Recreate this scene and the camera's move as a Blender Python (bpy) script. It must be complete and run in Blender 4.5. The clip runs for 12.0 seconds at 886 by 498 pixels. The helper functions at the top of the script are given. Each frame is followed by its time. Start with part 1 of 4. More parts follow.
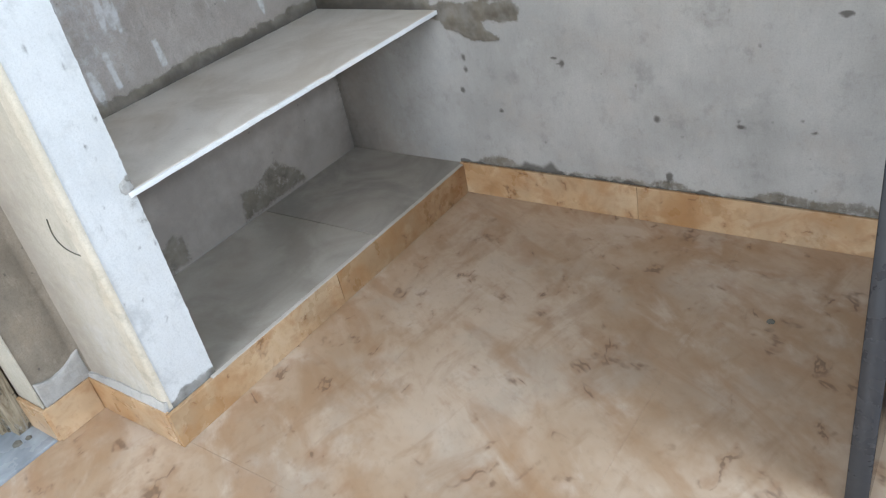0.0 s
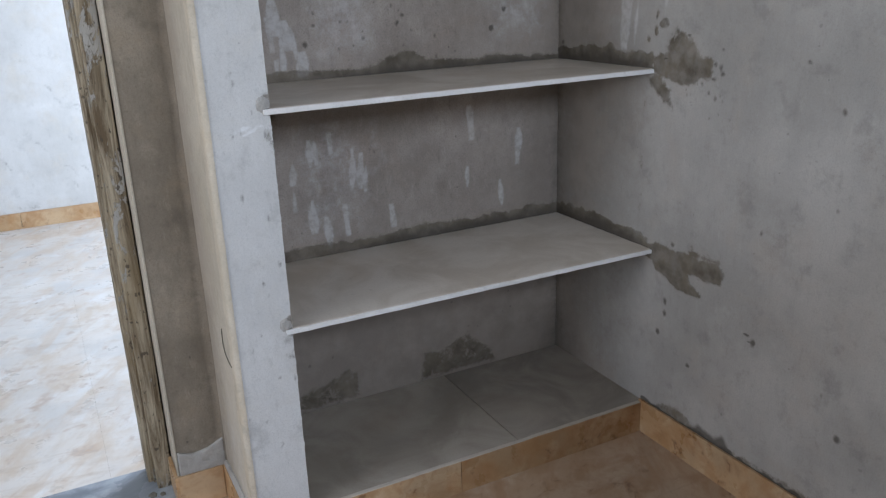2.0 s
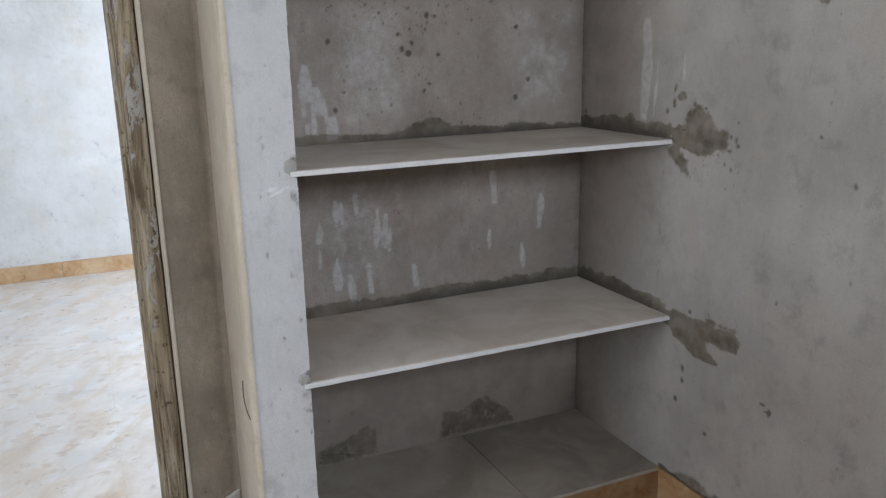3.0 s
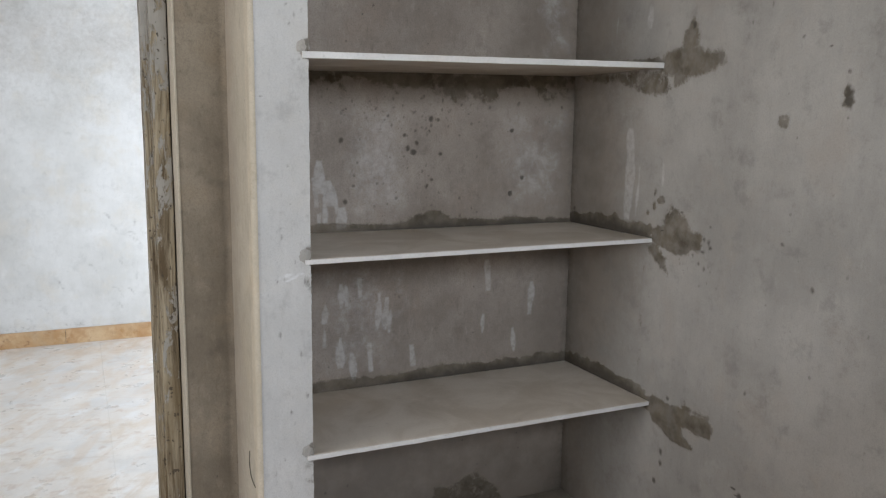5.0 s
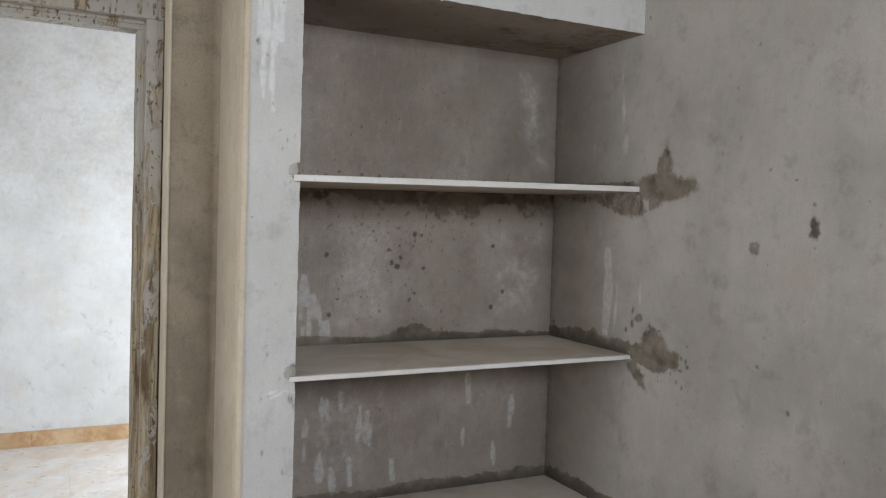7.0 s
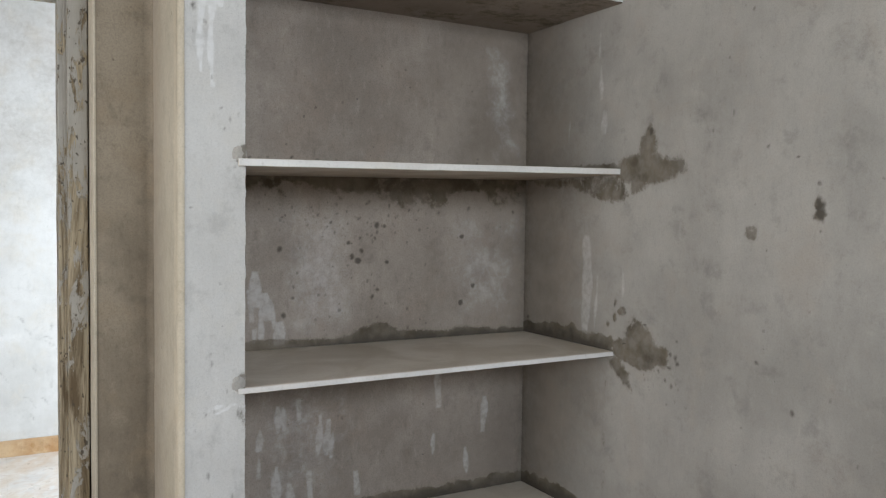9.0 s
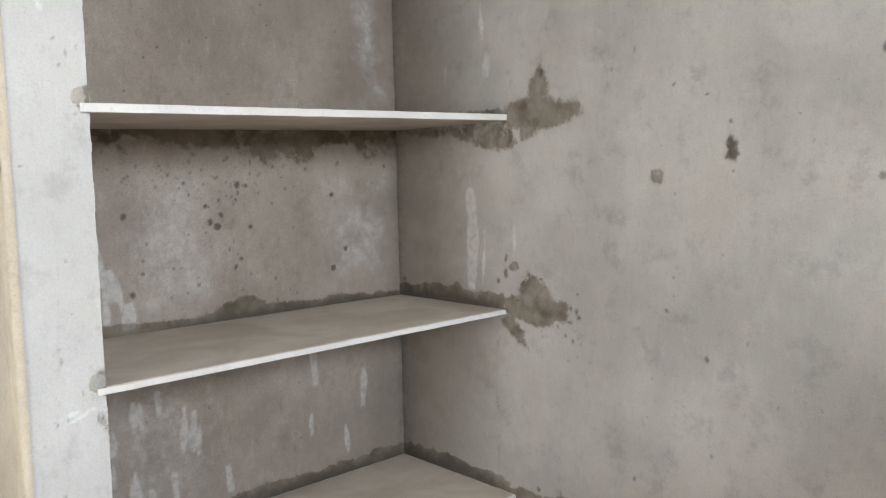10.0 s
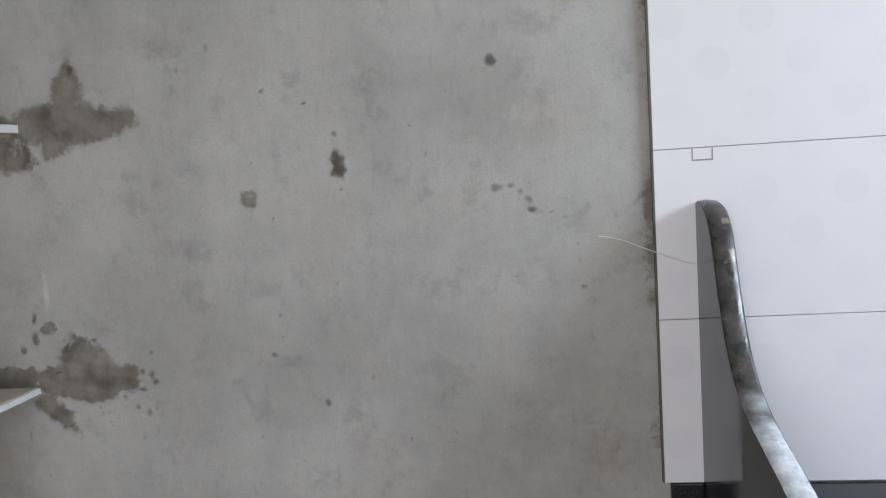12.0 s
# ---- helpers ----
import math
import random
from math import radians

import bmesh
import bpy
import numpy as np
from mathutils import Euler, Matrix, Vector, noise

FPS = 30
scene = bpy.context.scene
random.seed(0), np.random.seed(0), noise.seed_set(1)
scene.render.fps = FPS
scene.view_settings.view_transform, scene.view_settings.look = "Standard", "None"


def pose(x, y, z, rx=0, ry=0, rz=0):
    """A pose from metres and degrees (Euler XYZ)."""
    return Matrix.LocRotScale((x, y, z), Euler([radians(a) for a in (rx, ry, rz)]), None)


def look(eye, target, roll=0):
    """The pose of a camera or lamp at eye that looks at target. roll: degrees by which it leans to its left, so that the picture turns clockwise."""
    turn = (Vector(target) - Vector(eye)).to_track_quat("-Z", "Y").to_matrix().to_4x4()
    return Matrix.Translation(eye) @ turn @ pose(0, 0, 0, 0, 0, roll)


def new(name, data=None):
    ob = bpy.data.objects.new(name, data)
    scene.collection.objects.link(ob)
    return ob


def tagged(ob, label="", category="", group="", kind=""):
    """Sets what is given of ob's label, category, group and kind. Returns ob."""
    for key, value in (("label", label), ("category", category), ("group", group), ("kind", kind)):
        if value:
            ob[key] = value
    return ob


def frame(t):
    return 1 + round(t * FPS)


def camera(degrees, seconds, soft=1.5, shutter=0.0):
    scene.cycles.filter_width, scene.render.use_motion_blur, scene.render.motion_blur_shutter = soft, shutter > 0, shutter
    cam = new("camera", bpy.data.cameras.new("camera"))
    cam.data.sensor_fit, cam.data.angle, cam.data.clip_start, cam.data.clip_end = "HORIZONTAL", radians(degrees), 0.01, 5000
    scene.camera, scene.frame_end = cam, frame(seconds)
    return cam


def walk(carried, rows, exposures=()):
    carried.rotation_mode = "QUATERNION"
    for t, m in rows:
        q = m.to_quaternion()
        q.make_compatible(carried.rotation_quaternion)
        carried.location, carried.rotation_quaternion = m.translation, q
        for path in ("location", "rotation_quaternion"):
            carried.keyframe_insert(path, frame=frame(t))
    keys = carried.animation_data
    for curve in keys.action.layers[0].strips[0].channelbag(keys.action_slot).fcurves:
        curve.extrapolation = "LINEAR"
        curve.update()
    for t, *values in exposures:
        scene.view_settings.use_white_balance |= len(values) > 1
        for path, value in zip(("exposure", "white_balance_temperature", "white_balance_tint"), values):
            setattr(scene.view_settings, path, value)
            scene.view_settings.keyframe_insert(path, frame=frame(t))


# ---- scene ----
cam = camera(58.2, 12.0, 1.25)
PATH = [
    (0, (-1.811, -1.43, 1.225), (-0.533, -0.31, 0.171), -12.5),
    (0.5, (-1.844, -1.514, 1.287), (-0.714, -0.195, 0.294), -9.4),
    (1, (-1.732, -1.57, 1.319), (-0.727, -0.068, 0.461), -5.8),
    (1.5, (-1.572, -1.651, 1.328), (-0.668, -0.026, 0.589), -2.7),
    (2, (-1.512, -1.686, 1.343), (-0.661, 0.009, 0.71), -2.1),
    (2.5, (-1.501, -1.704, 1.358), (-0.665, 0.026, 0.805), -1.3),
    (3, (-1.498, -1.748, 1.362), (-0.702, 0.021, 0.873), -1.2),
    (3.5, (-1.517, -1.793, 1.377), (-0.739, 0.001, 0.96), -1.1),
    (5.3, (-1.59, -1.923, 1.445), (-0.746, -0.133, 1.16), 1.1),
    (5.5, (-1.592, -1.932, 1.453), (-0.736, -0.144, 1.184), 1.2),
    (6, (-1.596, -1.934, 1.466), (-0.712, -0.152, 1.261), 1.2),
    (6.5, (-1.603, -1.93, 1.48), (-0.7, -0.151, 1.342), 1.5),
    (7, (-1.623, -1.929, 1.497), (-0.734, -0.139, 1.431), 1.7),
    (7.2, (-1.63, -1.931, 1.504), (-0.743, -0.139, 1.462), 1.9),
    (8.8, (-1.59, -1.782, 1.491), (-0.619, -0.035, 1.419), 0.8),
    (9, (-1.541, -1.727, 1.485), (-0.562, 0.015, 1.403), 0.7),
    (9.5, (-1.517, -1.587, 1.463), (-0.415, 0.076, 1.324), 0.4),
    (10, (-1.569, -1.441, 1.462), (-0.216, 0.022, 1.284), -1.3),
    (10.5, (-1.605, -1.323, 1.464), (-0.108, -0.014, 1.25), -2.0),
    (11, (-1.535, -1.167, 1.448), (0.091, -0.022, 1.238), -2.4),
    (11.5, (-1.44, -1.084, 1.449), (0.374, -0.266, 1.245), -2.6),
    (12, (-1.457, -0.999, 1.482), (0.519, -0.756, 1.291), -3.6),
]
walk(cam, [(t, look(eye, target, roll)) for t, eye, target, roll in PATH],
     [(0.0, 1.33, 5700, 8), (0.5, 0.8, 5680, 10), (1.0, 0.52, 5680, 11), (1.5, 0.2, 5750, 12), (2.5, 0.2, 6000, 14), (3.5, 0.2, 6250, 13), (5.5, 0.14, 6500, 13), (7.2, 0.17, 6550, 13),
      (9.0, 0.3, 6500, 11), (9.5, 0.45, 6500, 11), (10.0, 0.9, 6550, 11), (10.5, 1.25, 6550, 11), (11.4, 1.2, 6500, 10), (11.8, 0.55, 6250, 11), (12.0, 0.47, 6030, 12)])

# ---- light ----
world = bpy.data.worlds.new("sky_world")
scene.world = world
world.use_nodes = True
sky = world.node_tree.nodes.new("ShaderNodeTexSky")
sky.sky_type = "NISHITA"
sky.sun_disc = False
sky.sun_elevation = radians(50)
sky.sun_rotation = radians(200)
back = world.node_tree.nodes["Background"]
back.inputs["Strength"].default_value = 0.1
world.node_tree.links.new(sky.outputs[0], back.inputs["Color"])


def window_light(name, eye, target, w, h, watts, colour):
    lamp = bpy.data.lights.new(name, "AREA")
    lamp.shape, lamp.size, lamp.size_y, lamp.energy, lamp.color = "RECTANGLE", w, h, watts, colour
    ob = new(name, lamp)
    ob.matrix_world = look(eye, target)
    return ob


# daylight standing in the openings of the two rooms
window_light("kitchen_window_daylight", (-1.0, -3.27, 2.1), (-1.1, 0, 1.2), 1.3, 0.58, 39, (0.85, 0.935, 1.0))
window_light("kitchen_door_daylight", (-3.37, -0.62, 1.45), (0, -0.75, 1.0), 1.15, 1.4, 27.5, (1.0, 0.99, 0.965))
window_light("hall_window_daylight", (0.87, 2.2, 1.3), (-4, 2.2, 0.8), 1.7, 1.35, 150, (0.80, 0.90, 1.0))


# ---- materials ----
def fresh(name):
    m = bpy.data.materials.new(name)
    m.use_nodes = True
    nt = m.node_tree
    return m, nt, nt.nodes["Principled BSDF"]


class Kit:
    """Short ways to lay nodes in one material."""

    def __init__(self, name, rough=0.8, spec=0.3):
        self.m, self.nt, self.bsdf = fresh(name)
        self.bsdf.inputs["Roughness"].default_value = rough
        self.bsdf.inputs["Specular IOR Level"].default_value = spec
        self.co = self.nt.nodes.new("ShaderNodeNewGeometry").outputs["Position"]

    def node(self, kind):
        return self.nt.nodes.new(kind)

    def link(self, a, b):
        self.nt.links.new(a, b)

    def scaled(self, sx, sy, sz, co=None):
        n = self.node("ShaderNodeMapping")
        n.inputs["Scale"].default_value = (sx, sy, sz)
        self.link(co or self.co, n.inputs["Vector"])
        return n.outputs[0]

    def noise(self, scale, detail=4, rough=0.55, co=None, warp=0.0):
        n = self.node("ShaderNodeTexNoise")
        n.inputs["Scale"].default_value, n.inputs["Detail"].default_value = scale, detail
        n.inputs["Roughness"].default_value, n.inputs["Distortion"].default_value = rough, warp
        self.link(co or self.co, n.inputs["Vector"])
        return n.outputs["Fac"]

    def ramp(self, fac, lo, hi, out_lo=0.0, out_hi=1.0):
        n = self.node("ShaderNodeMapRange")
        n.interpolation_type = "SMOOTHSTEP"
        for k, v in zip(("From Min", "From Max", "To Min", "To Max"), (lo, hi, out_lo, out_hi)):
            n.inputs[k].default_value = v
        self.link(fac, n.inputs["Value"])
        return n.outputs["Result"]

    def math(self, op, a, b):
        n = self.node("ShaderNodeMath")
        n.operation = op
        for s, v in zip(n.inputs, (a, b)):
            if isinstance(v, (int, float)):
                s.default_value = v
            else:
                self.link(v, s)
        return n.outputs[0]

    def mix(self, fac, a, b, mode="MIX"):
        n = self.node("ShaderNodeMix")
        n.data_type, n.blend_type = "RGBA", mode
        for s, v in ((n.inputs["Factor"], fac), (n.inputs["A"], a), (n.inputs["B"], b)):
            if isinstance(v, (int, float)):
                s.default_value = v
            elif isinstance(v, tuple):
                s.default_value = (*v, 1)
            else:
                self.link(v, s)
        return n.outputs["Result"]

    def attr(self, name):
        n = self.node("ShaderNodeAttribute")
        n.attribute_name = name
        return n.outputs["Fac"]

    def random(self):
        return self.node("ShaderNodeObjectInfo").outputs["Random"]

    def bump(self, height, strength, distance):
        n = self.node("ShaderNodeBump")
        n.inputs["Strength"].default_value, n.inputs["Distance"].default_value = strength, distance
        self.link(height, n.inputs["Height"])
        self.link(n.outputs[0], self.bsdf.inputs["Normal"])

    def done(self, colour, rough=None):
        self.link(colour, self.bsdf.inputs["Base Color"])
        if rough is not None:
            self.link(rough, self.bsdf.inputs["Roughness"])
        return self.m


def plaster(name, light, dark, warm, marked=True, grit=1.0, wash=0.37, spots=0.5):
    """Smoothed cement plaster: cloudy tone, trowel marks, sand grain, and the stains and painted shade that the sheet
    carries.
    """
    k = Kit(name, 0.86, 0.2)
    cloud = k.noise(2.3, 5, 0.6)
    mid = k.noise(6.0, 6, 0.65, warp=0.3)
    run = k.noise(3.6, 5, 0.6, co=k.scaled(1, 1, 0.4))
    grain = k.noise(190, 3, 0.6)
    c = k.mix(k.ramp(cloud, 0.36, 0.64), dark, light)
    c = k.mix(k.ramp(mid, 0.48, 0.72, 0, 0.6), c, warm)
    c = k.mix(k.ramp(run, 0.54, 0.72, 0, 0.4), c, dark)
    blotch = k.noise(10.5, 7, 0.68)
    c = k.mix(k.ramp(blotch, 0.53, 0.69, 0, spots), c, tuple(v * 0.66 for v in dark))
    c = k.mix(k.ramp(k.noise(27, 6, 0.7), 0.56, 0.72, 0, 0.56 * spots), c, tuple(v * 0.6 for v in dark))
    c = k.mix(k.ramp(k.noise(8.5, 6, 0.65), 0.58, 0.75, 0, 0.3), c, tuple(min(0.8, v * 1.22) for v in light))
    c = k.mix(k.ramp(grain, 0.35, 0.75, 0, 0.2 * grit), c, tuple(v * 0.55 for v in dark))
    brush = k.noise(52, 7, 0.75, co=k.scaled(1, 1, 0.35))
    c = k.mix(k.ramp(brush, 0.52, 0.72, 0, 0.34 * grit), c, tuple(v * 0.6 for v in dark))
    c = k.mix(k.ramp(brush, 0.30, 0.46, 0.26 * grit, 0), c, tuple(min(0.8, v * 1.2) for v in light))
    sand = k.noise(420, 2, 0.6)
    c = k.mix(k.ramp(sand, 0.52, 0.7, 0, 0.30 * grit), c, tuple(v * 0.55 for v in dark))
    pits = k.ramp(k.noise(55, 2, 0.5), 0.735, 0.775)
    c = k.mix(k.math("MULTIPLY", pits, 0.42 * grit), c, tuple(v * 0.3 for v in dark))
    height = k.math("ADD", k.math("MULTIPLY", grain, 0.35), k.math("ADD", mid, k.math("MULTIPLY", pits, -0.6)))
    if marked:
        edge = k.math("ADD", k.math("SUBTRACT", k.noise(34, 7, 0.72, warp=0.4), 0.5), k.math("MULTIPLY", k.math("SUBTRACT", k.noise(11, 4), 0.5), 0.6))
        def mask(which, wild, soft=0.2):
            v = k.math("ADD", k.attr(which), k.math("MULTIPLY", edge, wild))
            return k.ramp(v, 0.5 - soft, 0.5 + soft)
        # brown for unwashed plaster, and for shade painted inside the niche
        bare_and_shade = k.mix(k.ramp(k.noise(5.5, 5, 0.6), 0.35, 0.65), (0.235, 0.202, 0.172), (0.335, 0.288, 0.245))
        c = k.mix(k.math("MULTIPLY", mask("bare_and_shade", 0.7, 0.5), 0.85), c, bare_and_shade)
        white = k.math("MULTIPLY", mask("lime", 0.9, 0.3), k.ramp(k.noise(60, 3), 0.3, 0.65, wash * 0.4, wash))
        c = k.mix(white, c, (0.77, 0.78, 0.79))
        halo = mask("damp_and_dark", 0.7, 0.5)
        c = k.mix(k.math("MULTIPLY", halo, 0.3), c, (0.20, 0.18, 0.145))
        damp_and_dark = mask("damp_and_dark", 1.0, 0.13)
        c = k.mix(k.math("MULTIPLY", damp_and_dark, k.ramp(k.noise(23, 5), 0.3, 0.7, 0.52, 0.92)), c, k.mix(k.ramp(k.noise(11, 5), 0.3, 0.7), (0.085, 0.070, 0.049), (0.165, 0.139, 0.101)))
        grime_and_dark = mask("grime_and_dark", 0.5, 0.3)
        c = k.mix(k.math("MULTIPLY", grime_and_dark, 0.8), c, (0.075, 0.066, 0.055))
        height = k.math("ADD", height, k.math("MULTIPLY", damp_and_dark, k.noise(70, 4)))
    k.bump(height, 0.35 * grit, 0.004)
    return k.done(c)


def stone_tile(name, light, mid, vein, polish, scale=1.0, per_piece=0.0):
    """Beige marble-look glazed tile with drifting clouds and thin broken dark veins."""
    k = Kit(name, polish, 0.45)
    co = k.scaled(scale, scale, scale)
    if per_piece:
        off = k.node("ShaderNodeVectorMath")
        off.operation = "ADD"
        k.link(co, off.inputs[0])
        comb = k.node("ShaderNodeCombineXYZ")
        k.link(k.math("MULTIPLY", k.random(), per_piece), comb.inputs[0])
        k.link(k.math("MULTIPLY", k.random(), per_piece * 0.7), comb.inputs[1])
        k.link(comb.outputs[0], off.inputs[1])
        co = off.outputs[0]
    def leaning(turn, long):
        lean = k.node("ShaderNodeMapping")
        lean.vector_type = "TEXTURE"
        lean.inputs["Rotation"].default_value = (0, 0.15, radians(turn))
        lean.inputs["Scale"].default_value = (long, 1.0, 1.2)
        k.link(co, lean.inputs["Vector"])
        return lean.outputs[0]
    flow, drawn = leaning(50, 1.5), leaning(62, 3.6)
    c = k.mix(k.ramp(k.noise(2.4, 5, 0.6, flow, 0.4), 0.36, 0.64), mid, light)
    c = k.mix(k.ramp(k.noise(6.0, 5, 0.62, flow, 0.5), 0.46, 0.68, 0, 0.7), c, tuple(v * w for v, w in zip(mid, (0.88, 0.77, 0.64))))
    c = k.mix(k.ramp(k.noise(8, 5, 0.6, flow, 0.4), 0.50, 0.70, 0, 0.7), c, tuple(min(1, v * w) for v, w in zip(light, (1.06, 1.12, 1.20))))
    c = k.mix(k.ramp(k.noise(4.0, 4, 0.55, co), 0.48, 0.68, 0, 0.55), c, tuple(v * w for v, w in zip(light, (0.76, 0.80, 0.85))))
    c = k.mix(k.ramp(k.noise(9.0, 5, 0.6, drawn, 0.5), 0.50, 0.66, 0, 0.5), c, tuple(v * w for v, w in zip(mid, (0.86, 0.72, 0.58))))
    c = k.mix(k.ramp(k.noise(12.0, 5, 0.6, leaning(-12, 3.0), 0.5), 0.54, 0.70, 0, 0.4), c, tuple(v * w for v, w in zip(mid, (0.72, 0.62, 0.52))))
    c = k.mix(k.ramp(k.noise(60, 4, 0.65, flow), 0.50, 0.75, 0, 0.22), c, tuple(v * 0.6 for v in mid))
    for size, thin, start, where in ((2.2, 0.006, 0.54, flow), (5.0, 0.012, 0.56, drawn), (6.0, 0.012, 0.56, leaning(10, 1.8))):
        ridge = k.math("ABSOLUTE", k.math("SUBTRACT", k.noise(size, 5, 0.55, where, 0.25), 0.5), 0)
        there = k.ramp(k.noise(6.5 + size, 3, 0.55, co), start, start + 0.14)
        c = k.mix(k.math("MULTIPLY", there, k.ramp(ridge, 0.0, thin * 6, 0.5, 0)), c, tuple(v * w for v, w in zip(mid, (0.74, 0.56, 0.44))))
        c = k.mix(k.math("MULTIPLY", there, k.ramp(ridge, thin * 0.2, thin * 1.3, 0.6, 0)), c, vein)
    k.bump(k.noise(25, 4, 0.5), 0.05, 0.002)
    dusty = k.ramp(k.noise(7, 5, 0.6), 0.35, 0.7, polish * 0.75, polish * 1.35)
    return k.done(c, dusty)


M_WALL = plaster("grey_cement_plaster", (0.462, 0.446, 0.417), (0.352, 0.34, 0.317), (0.425, 0.386, 0.342), grit=0.68, spots=0.42, wash=0.46)
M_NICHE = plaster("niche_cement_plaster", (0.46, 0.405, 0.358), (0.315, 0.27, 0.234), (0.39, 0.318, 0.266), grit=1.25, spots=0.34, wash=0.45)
M_PILLAR = plaster("limewashed_plaster", (0.66, 0.66, 0.65), (0.58, 0.58, 0.57), (0.62, 0.605, 0.57), grit=0.8, wash=0.8)
M_CREAM = plaster("beige_washed_plaster", (0.53, 0.485, 0.40), (0.43, 0.39, 0.315), (0.48, 0.42, 0.32), spots=0.3)
M_YELLOW = plaster("yellowed_edge_wash", (0.57, 0.515, 0.42), (0.49, 0.44, 0.35), (0.52, 0.44, 0.32), marked=False)
M_RAW = plaster("raw_brown_plaster", (0.308, 0.265, 0.207), (0.192, 0.163, 0.126), (0.265, 0.213, 0.152), marked=False, grit=1.1)
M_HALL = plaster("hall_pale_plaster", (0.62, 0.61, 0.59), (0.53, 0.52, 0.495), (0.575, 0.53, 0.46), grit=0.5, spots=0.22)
M_PLAIN = plaster("plain_wall_plaster", (0.50, 0.48, 0.45), (0.40, 0.385, 0.36), (0.45, 0.42, 0.38), marked=False)
M_FLOOR = stone_tile("beige_floor_tile", (0.52, 0.408, 0.302), (0.392, 0.273, 0.172), (0.11, 0.07, 0.045), 0.38)
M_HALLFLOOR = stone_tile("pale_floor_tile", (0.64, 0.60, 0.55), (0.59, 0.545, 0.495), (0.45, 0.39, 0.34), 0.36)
M_SKIRT = stone_tile("ochre_skirting_tile", (0.54, 0.38, 0.225), (0.42, 0.258, 0.125), (0.12, 0.07, 0.04), 0.33, 1.5, 9.0)


def slab_stone(name, light, dark, rough):
    k = Kit(name, rough, 0.4)
    c = k.mix(k.ramp(k.noise(4.5, 6, 0.6, warp=0.8), 0.35, 0.68), dark, light)
    c = k.mix(k.ramp(k.noise(2.2, 4, 0.6), 0.5, 0.75, 0, 0.5), c, (dark[0] * 0.9, dark[1] * 0.8, dark[2] * 0.68))
    c = k.mix(k.ramp(k.noise(150, 3, 0.6), 0.45, 0.8, 0, 0.15), c, (0.2, 0.19, 0.17))
    c = k.mix(k.ramp(k.noise(26, 5, 0.7), 0.62, 0.75, 0, 0.3), c, (0.3, 0.265, 0.21))
    k.bump(k.noise(90, 4), 0.12, 0.002)
    return k.done(c, k.ramp(k.noise(8, 4), 0.3, 0.7, rough * 0.8, min(1, rough * 1.25)))


M_SHELF = slab_stone("dusty_white_marble", (0.68, 0.625, 0.55), (0.53, 0.468, 0.388), 0.36)
M_EDGE = slab_stone("cut_white_marble_edge", (0.77, 0.76, 0.745), (0.68, 0.67, 0.655), 0.4)
M_BASE = slab_stone("grey_base_stone", (0.385, 0.345, 0.295), (0.255, 0.228, 0.195), 0.5)
M_BASE_PALE = slab_stone("pale_base_stone", (0.415, 0.375, 0.32), (0.30, 0.265, 0.22), 0.5)
M_SILL = slab_stone("blue_grey_marble", (0.39, 0.42, 0.45), (0.16, 0.178, 0.20), 0.28)


def granite():
    k = Kit("black_granite", 0.09, 0.35)
    c = k.mix(k.ramp(k.noise(260, 3, 0.7), 0.5, 0.72), (0.012, 0.013, 0.016), (0.05, 0.053, 0.06))
    return k.done(c, k.ramp(k.noise(9, 5, 0.6), 0.4, 0.75, 0.06, 0.2))


def granite_edge():
    k = Kit("granite_edge_painted_sheen", 0.35, 0.5)
    sep = k.node("ShaderNodeSeparateXYZ")
    k.link(k.co, sep.inputs[0])
    # bright sheen of the upturned lower edge, painted as pale granite
    pale_sheen = k.mix(k.ramp(k.noise(45, 5, 0.7), 0.35, 0.7), (0.52, 0.54, 0.57), (0.80, 0.82, 0.85))
    pale_sheen = k.mix(k.ramp(k.noise(22, 5, 0.7, warp=0.6), 0.60, 0.70, 0, 0.6), pale_sheen, (0.12, 0.12, 0.125))
    dark_edge = k.mix(k.ramp(k.noise(30, 5, 0.7), 0.38, 0.66), (0.028, 0.027, 0.026), (0.085, 0.076, 0.068))
    dark_edge = k.mix(k.ramp(k.noise(24, 4, 0.6), 0.62, 0.70, 0, 0.7), dark_edge, (0.30, 0.25, 0.19))
    cut = k.math("ADD", sep.outputs["Z"], k.math("MULTIPLY", k.noise(18, 4), 0.10))
    # height splits the painted sheen below from the dark edge above
    c = k.mix(k.ramp(cut, 1.12, 1.18), pale_sheen, dark_edge)
    c = k.mix(k.ramp(sep.outputs["X"], -0.62, -0.54), (0.035, 0.037, 0.042), c)
    k.bump(k.noise(30, 5), 0.4, 0.004)
    return k.done(c, k.ramp(k.noise(20, 4), 0.35, 0.7, 0.2, 0.5))


M_GRANITE, M_GRANITE_EDGE = granite(), granite_edge()


